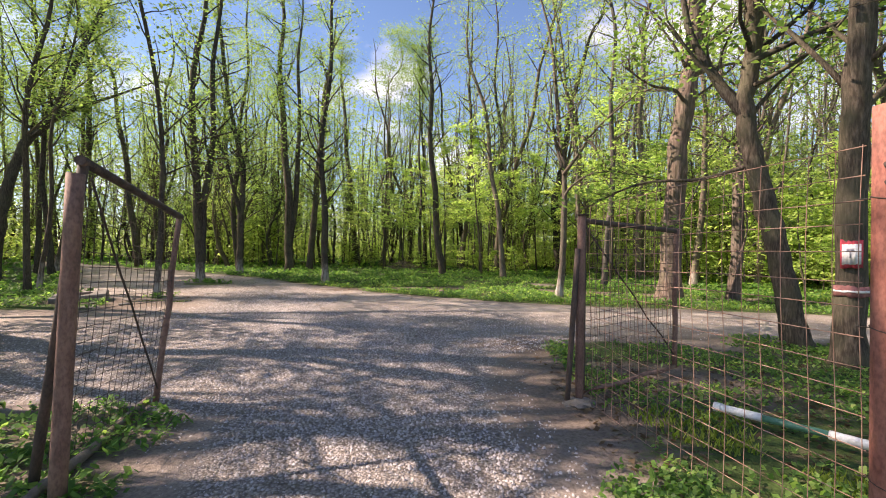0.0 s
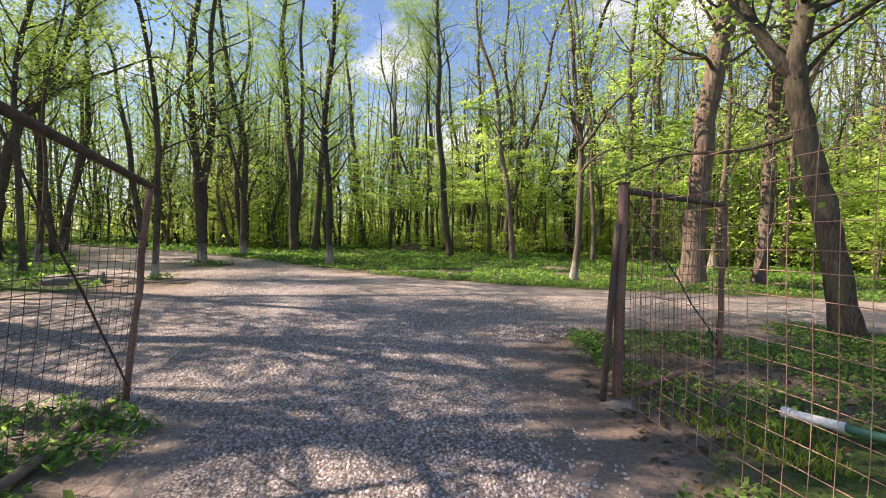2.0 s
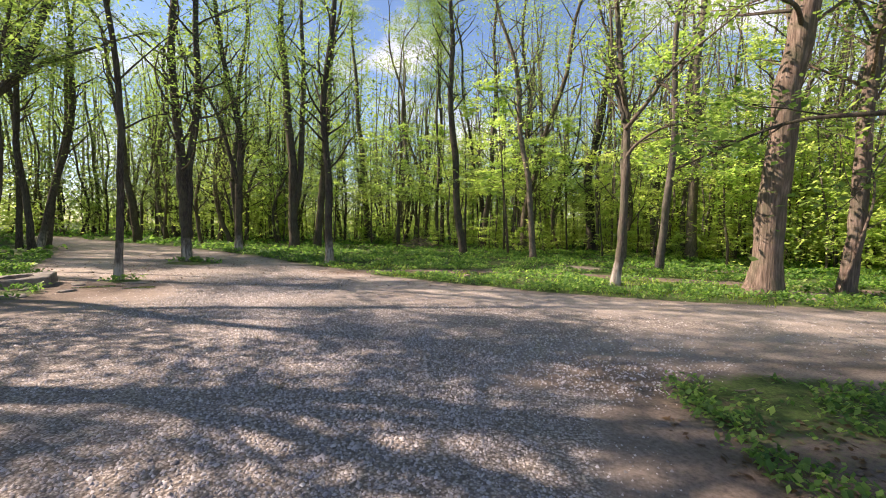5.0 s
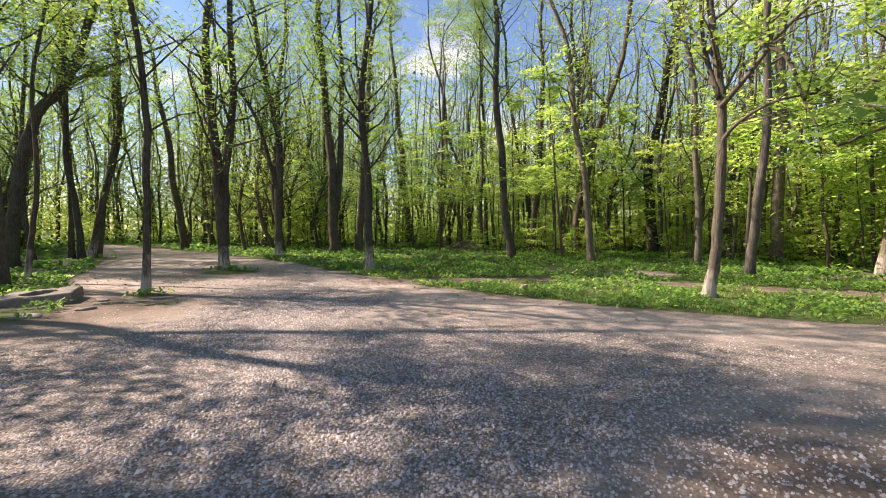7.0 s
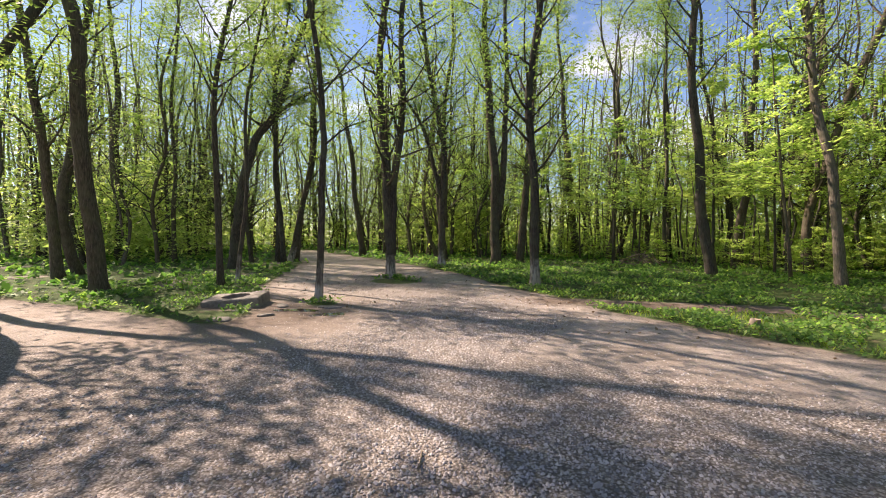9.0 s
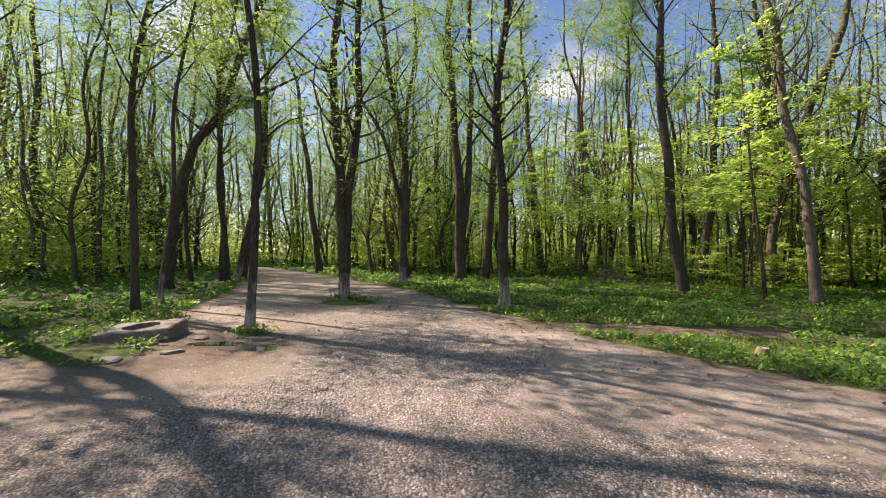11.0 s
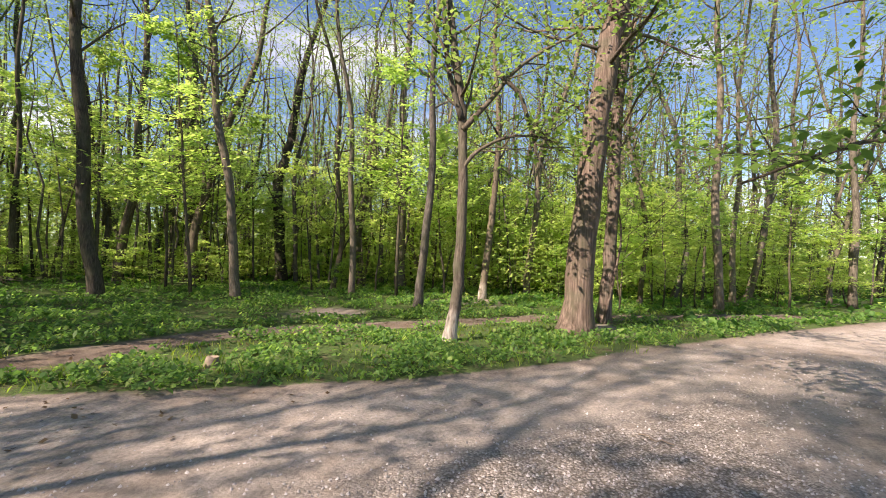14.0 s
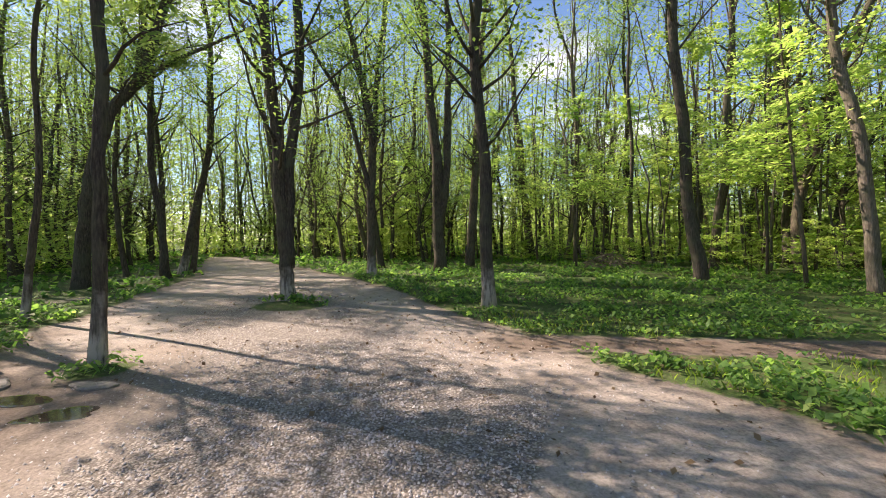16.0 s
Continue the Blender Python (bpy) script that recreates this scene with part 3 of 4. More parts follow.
tree(118, 12.4, 20.4, 0.31, 17, [(0.22, -0.26, 3.4), (0.33, -0.38, 7.1)], bark=BARK_PALE, label="pale leaning slender tree with thin spring leaves", first=0.4, per_tip=6)
tree(119, 7.9, 13.75, 0.62, 22, [(0.1, -0.18, 3.3), (0.29, -0.53, 6.7), (0.41, -0.73, 8.1)], bark=BARK_RED, label="stout old tree with furrowed red-brown bark beside the road",
     limbs=[([(0.25, -0.5, 6.2), (-0.5, -1.3, 6.3), (-1.6, -2.2, 6.1), (-2.6, -2.9, 6.3)], 0.12), ([(0.3, -0.5, 7.0), (1.3, -1.0, 7.2), (2.6, -1.6, 7.0)], 0.12)],
     first=0.35, branches=26, leaf_size=0.12, per_tip=8, flare=0.75)
tree(120, 10.2, 14.1, 0.36, 20, [(0.06, -0.12, 2.8), (0.14, -0.28, 6.0), (0.15, -0.31, 9.2)], bark=BARK_RED, label="red-brown furrowed trunk wound with dead ivy stems",
     stems=[([(-0.25, -0.1, -0.1), (-0.05, -0.25, 1.2), (0.2, -0.3, 2.6), (0.1, -0.1, 4.0), (0.1, -0.4, 6.0)], 0.07)], per_tip=8)
tree(121, 16.7, 12.8, 0.3, 20, [(-0.03, 0.14, 7.5), (-0.03, 0.11, 11.8)], bark=BARK_GREY, first=0.3, per_tip=8)
tree(122, 21.6, 13.35, 0.25, 18, [(0.02, -0.08, 6.3), (0.06, -0.27, 11.5)], bark=BARK_GREY, per_tip=8)
tree(123, 25.1, 9.5, 0.3, 20, [(0, -0.03, 7.7), (0.01, -0.24, 14.1)], bark=BARK_GREY, per_tip=8)
tree(124, -1.6, 41.1, 0.36, 21, [(-0.29, 0, 9.2), (-0.45, 0, 15.5)])
tree(125, 6.85, 7.2, 0.36, 14, [(-0.18, 0.14, 1.1), (-0.45, 0.36, 2.8), (-0.61, 0.49, 4.2), (-0.5, 0.4, 5.5)], label="dark leaning tree forking into two crooked limbs", bark=BARK,
     limbs=[([(-0.6, 0.48, 4.0), (-1.0, 0.8, 4.9), (-1.35, 1.1, 6.1), (-1.5, 1.3, 8.5)], 0.22), ([(-0.45, 0.36, 3.2), (-1.1, 1.0, 3.0), (-2.0, 1.7, 3.0), (-3.0, 2.6, 2.5)], 0.09),
            ([(-0.6, 0.5, 5.0), (0.3, -0.3, 5.3), (1.2, -0.9, 5.4)], 0.12)], first=0.45, branches=14, per_tip=7)
# Dark bark picked here to stand in for the shade on this trunk.
sign_tree = tree(126, 6.6, 6.1, 0.36, 18, [(0.03, -0.03, 2.4), (0.1, -0.09, 5.1)], bark=BARK, label="stout trunk with furrowed bark and a painted trail mark", first=0.35, branches=20, per_tip=7)
tree(127, -14.9, 11.4, 0.42, 21, [(-0.1, -0.24, 3.4), (-0.18, -0.45, 5.9), (-0.23, -0.56, 7.8)], first=0.72, branches=30, per_tip=36, spread=1.35)
tree(128, -22.5, 13.6, 0.4, 20)
tree(129, -21.0, 12.5, 0.36, 19, [(-0.11, -0.33, 3.9), (-0.18, -0.52, 7.3)])
tree(130, -13.15, 13.85, 0.2, 16, [(-0.04, -0.06, 4.5), (0.03, 0.05, 7.3)], first=0.3, branches=24, per_tip=15, spread=1.35)
tree(131, -20.0, 18.9, 0.5, 19, [(0.21, 0.31, 3.5), (0.58, 0.85, 6.4), (1.18, 1.73, 8.2), (1.95, 2.9, 12.8)], label="thick dark tree leaning over with a long low limb",
     limbs=[([(0.85, 1.25, 7.3), (1.5, 2.2, 8.4), (2.6, 3.8, 9.8), (3.6, 5.3, 11.1)], 0.24), ([(1.1, 1.6, 8.0), (0.9, 1.9, 9.6), (1.0, 2.4, 12), (1.2, 2.8, 15)], 0.22)], first=0.35, branches=36, per_tip=28, spread=1.3)
tree(132, -13.75, 14.8, 0.15, 13, [(0.17, 0.24, 2.8), (0.19, 0.28, 5.7), (0.36, 0.51, 7.6)], bark=BARK_LIME, label=LIMED, first=0.45, branches=10)
tree(133, -20.6, 22.5, 0.3, 19, [(-0.25, -0.29, 5.2), (-0.3, -0.36, 10)])
tree(134, -22.7, 25.2, 0.28, 19, [(0.5, 0.57, 5.8), (0.9, 1.01, 13.2)])
tree(135, -26.7, 19.7, 0.25, 19, [(0, 0, 6.9), (0.04, 0.08, 11.7)])
tree(136, -32.4, 19.3, 0.5, 20, [(0, -0.01, 9.5), (-0.07, -0.17, 15.9)])
tree(137, -29.3, 21.0, 0.25, 17)
tree(138, -23.6, 33.0, 0.5, 20, [(-0.65, -0.55, 6.8), (-1.29, -1.09, 13.6)])
tree(139, -22.2, 24.3, 0.38, 20, [(0.37, 0.52, 3.0), (0.79, 1.12, 6.7), (0.92, 1.32, 11.1)], bark=BARK_LIME, label=LIMED)
tree(140, -22.5, 23.6, 0.27, 18, [(0.02, 0.02, 5.2), (-0.12, -0.17, 9.2)])
tree(141, -23.6, 22.6, 0.24, 18, [(-0.13, -0.22, 2.4), (-0.12, -0.21, 6.4)])

# Unseen trees added left of the drive; crowns tuned to shade gate and road.
for k, (px, py) in enumerate(((-6.2, 1.9), (-8.6, 2.6), (-11.0, 1.6), (-13.2, 2.9), (-15.6, 2.2), (-18.5, 2.7), (-9.8, -1.0), (-14.4, -0.6), (-5.0, -1.6),
                              (-8.0, 4.6), (-9.9, 6.7), (-12.5, 5.4), (-13.2, 8.3), (-16.2, 8.8), (-7.6, 6.5), (-13.8, 8.3))):
    tree(150 + k, px, py, 0.3 + 0.03 * (k % 3), 13 + 1.3 * (k % 4) + (4 if k > 9 else 0) + (3 if k in (12, 13) else -9 if k == 15 else 0), first=(0.28, 0.28, 0.28, 0.28, 0.28, 0.28, 0.28, 0.28, 0.28, 0.46, 0.46, 0.46, 0.6, 0.6, 0.36, 0.4)[k], branches=15 if k < 9 else 26, per_tip=(2, 2, 2, 2, 2, 2, 2, 2, 2, 2, 4, 2, 11, 11, 13, 26)[k], leaf_size=0.16, spread=2.3, single=False)

# ---- the wood around ----
WOODS = [tree(200 + k, 200 + 8 * k, -300, (0.2, 0.24, 0.28, 0.33, 0.22, 0.38, 0.26, 0.3, 0.18, 0.3)[k], (17, 19, 20, 22, 18, 22, 19, 21, 16, 20)[k], first=0.18 + 0.03 * (k % 4),
              branches=20, per_tip=6, leaf_size=0.14, spread=1.35, bark=(BARK, BARK_GREY, BARK_GREY, BARK, BARK_GREY)[k % 5], group="trees of the far wood", single=False,
              stems=[([(0, 0, 1.5 + k * 0.5), (0.4 - 0.1 * k, 0.3, 5 + k * 0.5), (0.9 - 0.22 * k, 0.7, 11), (1.0 - 0.25 * k, 0.5, 16)], 0.17)] if k % 2 else ())
         for k in range(10)]
LEAFY = [tree(230 + k, 200 + 8 * k, -310, (0.26, 0.34, 0.22)[k], (18, 20, 17)[k], first=0.16, branches=24, per_tip=12, leaf_size=0.145, spread=1.5, group="trees of the far wood", single=False,
              stems=[([(0, 0, 2.0), (-0.3, 0.4, 6), (-0.7, 0.7, 15)], 0.16)] if k == 1 else ()) for k in range(3)]
SHRUBS = [sapling(310 + k, 200 + 8 * k, -330, (1.5, 2.2)[k], "shrub", "low woodland shrub with bright green spring leaves", "shrubs under the trees", leaf_size=0.11, count=1100, width=0.5) for k in range(2)]
YOUNG = [sapling(300 + k, 200 + 8 * k, -320, (2.2, 3.4, 4.8, 6.4, 8.5)[k], leaf_size=(0.11, 0.12, 0.13, 0.145, 0.155)[k], count=(1300, 1700, 2100, 2700, 3300)[k], width=(0.45, 0.42, 0.38, 0.36, 0.32)[k], low=(0.12, 0.15, 0.2, 0.36, 0.36)[k])
         for k in range(5)]


def scatter(rng, count, gap, low, high, allowed):
    """Random places in a rectangle that keep a gap from one another."""
    out = np.zeros((0, 2))
    for _ in range(count * 12):
        p = rng.uniform(low, high)
        if len(out) >= count:
            break
        if len(out) and (np.hypot(*(out - p).T) < gap).any():
            continue
        if allowed(p):
            out = np.vstack([out, p])
    return out


STANDING = np.array([(o.location.x, o.location.y) for o in scene.objects if o.name.startswith("tree") and o.parent is None and o.location.y > -100])


def wooded(p):
    d = -road_depth(p[None])[0]
    if np.hypot(*(STANDING - p).T).min() < 2.0:
        return False
    if p[1] < 3:
        return d > 2.5 and np.hypot(p[0] - 1, p[1]) > 5 and not (0 < p[0] < 12 and p[1] > -4)
    if p[0] < -9 and p[1] < 16 + 0.3 * abs(p[0]):
        return d > 7
    if p[0] > 15 or (p[0] < -14 and p[1] > 26):
        return d > 3.5
    return d > 14.5


def thicket(p):
    d = -road_depth(p[None])[0]
    if p[1] < 3:
        return False
    if p[0] < -9 and p[1] < 16 + 0.3 * abs(p[0]):
        return d > 9
    if p[0] > 13 or (p[0] < -14 and p[1] > 26):
        return d > 5
    return d > 16.5


OPEN_LINES = [np.array(a, dtype=float) for a in (((-1.4, 8.6), (9.0, 32.3)), ((-1.9, 10.0), (-2.7, 32.4)), ((1.2, 9.0), (-2.7, 32.4)))]


def clear_of_lines(q):
    return min(line_distance(q[None], a)[0] for a in OPEN_LINES) > 1.1


rng = np.random.default_rng(5)
# The last bounds add a few unseen trees behind the path, for shade.
for bounds, count, gap in (((-48, 3, -9, 48), 100, 2.1), ((-9, 22, 40, 48), 85, 2.2), ((12, 4, 46, 22), 22, 2.8), ((-45, -22, 30, 1), 24, 4.5)):
    for px, py in scatter(rng, count, gap, bounds[:2], bounds[2:], wooded):
        m = pose(px, py, 0, rng.normal(0, 2.2), rng.normal(0, 2.2), rng.uniform(0, 360)) @ Matrix.Scale(rng.uniform(0.85, 1.15) * (0.78 if px < -10 and py < 24 else 1), 4)
        leafy = px < -9 and py > 9 and rng.uniform() < 0.85 or py > 26 and rng.uniform() < (0.65 if px < 1 else 0.25)
        copy_thing(LEAFY[int(rng.integers(3))] if leafy else WOODS[int(rng.integers(10))], m)
for px, py in scatter(rng, 185, 1.6, (-50, 3), (45, 52), lambda q: thicket(q) and clear_of_lines(q)):
    m = pose(px, py, 0, rng.normal(0, 3), rng.normal(0, 3), rng.uniform(0, 360)) @ Matrix.Scale(rng.uniform(0.75, 1.2), 4)
    copy_thing(YOUNG[int(rng.integers(5))], m)
for px, py in scatter(rng, 50, 1.2, (13, 5), (32, 24), lambda q: 2.2 < -road_depth(q[None])[0]):
    m = pose(px, py, 0, rng.normal(0, 3), rng.normal(0, 3), rng.uniform(0, 360)) @ Matrix.Scale(rng.uniform(0.75, 1.1), 4)
    copy_thing(YOUNG[int(rng.integers(4))], m)
for px, py in scatter(rng, 46, 2.0, (-12, 22), (24, 40), lambda q: 9.5 < -road_depth(q[None])[0] < 24 and np.hypot(*(STANDING - q).T).min() > 1.2 and clear_of_lines(q)):
    m = pose(px, py, 0, rng.normal(0, 3), rng.normal(0, 3), rng.uniform(0, 360)) @ Matrix.Scale(rng.uniform(0.9, 1.25), 4)
    copy_thing(YOUNG[int(rng.integers(3, 5))], m)
for px, py in scatter(rng, 120, 1.2, (-16, 20), (30, 40), lambda q: 13 < -road_depth(q[None])[0] < 26 and clear_of_lines(q)):
    m = pose(px, py, 0, rng.normal(0, 3), rng.normal(0, 3), rng.uniform(0, 360)) @ Matrix.Scale(rng.uniform(0.6, 1.1), 4)
    copy_thing(SHRUBS[int(rng.integers(0, 2))], m)
for ob in WOODS + LEAFY + YOUNG + SHRUBS:
    for o in (*ob.children_recursive, ob):
        bpy.data.objects.remove(o)

# distant woodland that closes the view: trunks, then leaves
trunks, far, far_size = Shape(), [], []
places = []
while len(places) < 620:
    a, r = rng.uniform(0, 2 * np.pi), 110 * math.sqrt(rng.uniform(0.12, 1.0))
    p = np.array((r * math.cos(a), 12 + r * math.sin(a)))
    if road_depth(p[None])[0] < -4 and p[1] > -8:
        places.append((p, r))
for p, r in places:
    h, w = rng.uniform(18, 26), rng.uniform(0.1, 0.19)
    lean = rng.normal(0, 0.03, 2)
    trunks.tube([(p[0] + lean[0] * z + rng.normal(0, 0.3), p[1] + lean[1] * z + rng.normal(0, 0.3), z) for z in (-0.2, h * 0.3, h * 0.6, h)], [w, w * 0.8, w * 0.55, 0.03], 5, closed=False)
    n = 420 if p[0] < 6 else 290
    far_size.append(np.full(n, 0.16 + 0.0044 * r))
    z = 1.0 + rng.beta(1.5, 1.3, n) * h
    wide = 0.5 + 1.9 * np.sin(np.clip(z / h, 0, 1) * 2.6)
    clump = rng.normal(0, 1, (40, 2))[rng.integers(0, 40, n)]
    far.append(np.column_stack([p[0] + wide * clump[:, 0] + rng.normal(0, 0.35, n), p[1] + wide * clump[:, 1] + rng.normal(0, 0.35, n), z]))
thin = 0
while thin < 420:
    p = np.array((rng.uniform(-45, 45), rng.uniform(8, 62)))
    if road_depth(p[None])[0] > (-9 if abs(p[0]) > 13 else -15) or not clear_of_lines(p):
        continue
    thin += 1
    h, w, lean = rng.uniform(9, 18), rng.uniform(0.035, 0.085), rng.normal(0, 0.045, 2)
    trunks.tube([(p[0] + lean[0] * z + rng.normal(0, 0.2), p[1] + lean[1] * z + rng.normal(0, 0.2), z) for z in (-0.2, h * 0.2, h * 0.4, h * 0.6, h * 0.8, h)], [w, w * 0.9, w * 0.75, w * 0.6, w * 0.4, 0.015], 5, closed=False)
low_leaves, low_size = [], []
for k in range(3700):
    a, r = rng.uniform(-0.25, np.pi + 0.25), 21 + 80 * rng.uniform(0, 1) ** 1.5
    p = np.array((r * math.cos(a), 12 + r * math.sin(a)))
    if k >= 2800:
        p = rng.uniform((-44, 9), (-14, 44)) if k < 3350 else rng.uniform((9, 13), (42, 32))
        r = math.hypot(p[0], p[1] - 8)
        if r < 18:
            continue
    if p[1] < -5 or road_depth(p[None])[0] > (-3 if r > 50 else -7 if p[0] > 12 or p[0] < -14 else -19 if p[0] > -6 else -13.5):
        continue
    h, n = rng.uniform(2.0, 8) * min(1, 0.35 + r / 60), 120
    low_size.append(np.full(n, 0.09 + 0.005 * r))
    z = rng.uniform(0.05, 1, n)
    wide = h * 0.33 * (1.2 - z)[:, None] + 0.4
    z = np.round(z * 7 + rng.normal(0, 0.12, n)) / 7 * h + rng.normal(0, 0.12, n) + 0.3
    low_leaves.append(np.column_stack([p + rng.normal(0, 1, (n, 2)) * wide, z]))
far_trunks = trunks.mesh("far_tree_trunks")
far_trunks.materials.append(BARK_GREY)
tagged(new("far_tree_trunks", far_trunks), "thin dark trunks of the distant woodland", "woodland", kind="stuff")
far_leaves = quad_mesh("far_woodland", leaves(rng, np.concatenate(far), np.concatenate(far_size), 0.45, True), 3)
far_leaves.materials.append(LEAF)
tagged(new("far_woodland", far_leaves), "distant light green spring woodland all around", "woodland", kind="stuff")
thicket_me = quad_mesh("thicket", leaves(rng, np.concatenate(low_leaves), np.concatenate(low_size), 0.4, True), 3)
thicket_me.materials.append(LEAF_BRIGHT)
tagged(new("thicket", thicket_me), "leafy light green undergrowth deep in the wood", "undergrowth", kind="stuff")


# ---- gate, fence ----
def bars(name, a, b, r, mat, parent, label="", sides=10, bend=0.0, seed=1):
    g = np.random.default_rng(seed)
    a, b = Vector(a), Vector(b)
    pts = [a.lerp(b, f) + Vector(g.normal(0, bend, 3)) * (1 if 0 < f < 1 else 0) for f in np.linspace(0, 1, 7)]
    return part(name, Shape().tube(pts, [r] * 7, sides, 0.03, g), mat, parent, label)


def wire_panel(corner_a, corner_b, corner_c, corner_d, step, r, sag, seed):
    """Crossing wires over the field a, b (below, from end to end), d, c (above)."""
    g = np.random.default_rng(seed)
    a, b, c, d = (Vector(p) for p in (corner_a, corner_b, corner_c, corner_d))
    out = a.lerp(b, 0.5) - a
    side = Vector((-out.y, out.x, 0)).normalized()
    ph = g.uniform(0, 6, 3)

    def at(u, v):
        p = a.lerp(b, u).lerp(d.lerp(c, u), v)
        return p + side * (sag * (math.sin(5 * u + ph[0]) + math.sin(7 * v + ph[1]))) + Vector((0, 0, 0.4 * sag * math.sin(9 * u + ph[2])))
    s = Shape()
    nu, nv = int((b - a).length / step), int((d - a).length / step)
    for i in range(nu + 1):
        j = g.normal(0, 0.06) / nu
        s.tube([at(min(max(i / nu + j, 0), 1), v) for v in np.linspace(0, 1, 9)], [r] * 9, 4, closed=False)
    for i in range(nv + 1):
        j = g.normal(0, 0.06) / nv
        s.tube([at(u, min(max(i / nv + j, 0), 1)) + side * 0.004 for u in np.linspace(0, 1, 11)], [r] * 11, 4, closed=False)
    return s


post_l = thing("gate_post", 0, 0, 0, "leaning rusty brown steel gate post at the drive", "gate post", "gate posts")
bars("pipe", (-1.41, 2.5, -0.1), (-1.285, 2.47, 2.03), 0.047, RUST, post_l, sides=16)
bars("hinge", (-1.31, 2.44, 1.75), (-1.3, 2.53, 1.76), 0.018, RUST_DARK, post_l)
leaf_l = thing("gate_leaf", 0, 0, 0, "open sagging gate leaf of rusty tube and wire mesh", "gate", "gate leaves")
bars("stile", (-1.66, 2.6, 0.02), (-1.27, 2.51, 2.12), 0.03, RUST_DARK, leaf_l, bend=0.004)
bars("top_bar", (-1.25, 2.46, 2.11), (-1.96, 4.52, 1.92), 0.031, RUST_DARK, leaf_l, bend=0.004, seed=2)
bars("stile", (-1.955, 4.49, 1.94), (-1.985, 4.19, 0.02), 0.029, RUST, leaf_l, bend=0.004, seed=3)
bars("brace", (-1.3, 2.6, 2.02), (-1.975, 4.2, 0.15), 0.008, RUST_DARK, leaf_l, "thin dark diagonal rod", bend=0.006, seed=4)
part("wire_mesh", wire_panel((-1.6, 2.65, 0.12), (-1.98, 4.18, 0.1), (-1.955, 4.46, 1.9), (-1.29, 2.55, 2.08), 0.1, 0.0028, 0.012, 3), WIRE_DARK, leaf_l)
pole = thing("fallen_pole", 0, 0, 0, "weathered wooden pole lying under the gate leaf", "pole")
bars("wood", (-1.5, 2.3, 0.05), (-2.02, 4.12, 0.06), 0.036, WOOD, pole, bend=0.012, seed=6)

post_r = thing("gate_post", 0, 0, 0, "rusty brown steel gate post set in a lump of concrete", "gate post", "gate posts")
bars("pipe", (2.336, 4.43, -0.1), (2.362, 4.47, 1.97), 0.043, RUST, post_r, sides=16, seed=7)
bars("stay", (2.2, 4.4, -0.05), (2.315, 4.44, 1.62), 0.029, RUST_DARK, post_r, "dark leaning stay", seed=8)
bars("cap", (2.362, 4.47, 1.97), (2.362, 4.47, 1.985), 0.054, RUST_DARK, post_r, sides=16)
bm = bmesh.new()
bmesh.ops.create_icosphere(bm, subdivisions=3, radius=1)
for v in bm.verts:
    v.co = Vector((v.co.x * 0.16, v.co.y * 0.13, v.co.z * 0.05)) * (1 + 0.3 * noise.noise(v.co * 2.1)) + Vector((2.33, 4.38, 0.02))
me = bpy.data.meshes.new("footing")
bm.to_mesh(me)
part("footing", me, CONCRETE, post_r, "crumbling grey concrete footing")
leaf_r = thing("gate_leaf", 0, 0, 0, "open gate leaf of dark rusty tube and wire mesh", "gate", "gate leaves")
bars("top_bar", (2.38, 4.5, 1.92), (3.98, 5.67, 1.87), 0.03, RUST_DARK, leaf_r, bend=0.003, seed=9)
bars("stile", (2.4, 4.52, 0.1), (2.41, 4.53, 1.9), 0.022, RUST_DARK, leaf_r, bend=0.003, seed=10)
bars("stile", (3.96, 5.65, 1.9), (3.9, 5.55, 0.1), 0.032, RUST, leaf_r, bend=0.004, seed=11)
bars("brace", (2.43, 4.54, 1.85), (3.86, 5.5, 0.28), 0.009, RUST_DARK, leaf_r, "thin dark diagonal rod", bend=0.006, seed=12)
bars("bottom_bar", (2.36, 4.45, 0.1), (3.88, 5.52, 0.12), 0.024, RUST, leaf_r, bend=0.01, seed=13)
part("wire_mesh", wire_panel((2.42, 4.53, 0.15), (3.9, 5.56, 0.2), (3.95, 5.64, 1.86), (2.42, 4.53, 1.9), 0.085, 0.0026, 0.015, 5), WIRE_DARK, leaf_r)

fence = thing("wire_fence", 0, 0, 0, "rusty square-mesh wire fence on a red painted post", "fence")
part("wire_mesh", wire_panel((2.42, 4.33, 0.03), (2.93, 1.99, 0.03), (2.93, 1.99, 2.12), (2.4, 4.36, 2.06), 0.121, 0.0027, 0.016, 8), WIRE, fence)
post_f = bars("post", (2.98, 1.92, -0.2), (2.98, 1.92, 2.27), 0.058, RED_PAINT, fence, "red oxide painted steel post", sides=20)
for z in (0.55, 1.25, 1.85):
    ring = [(2.98 + 0.062 * math.cos(a), 1.92 + 0.062 * math.sin(a), z + 0.015 * math.sin(a)) for a in np.linspace(0, 6.28, 14)]
    part("tie_wire", Shape().tube(ring + [(2.91, 2.0, z)], [0.0025] * 15, 4), WIRE_DARK, fence)
for z, s0 in ((1.98, 0.03), (1.9, 0.022)):
    bars("hook", (2.94, 1.88, z), (2.9, 1.85, z + 0.01), s0 * 0.4, RUST_DARK, fence)

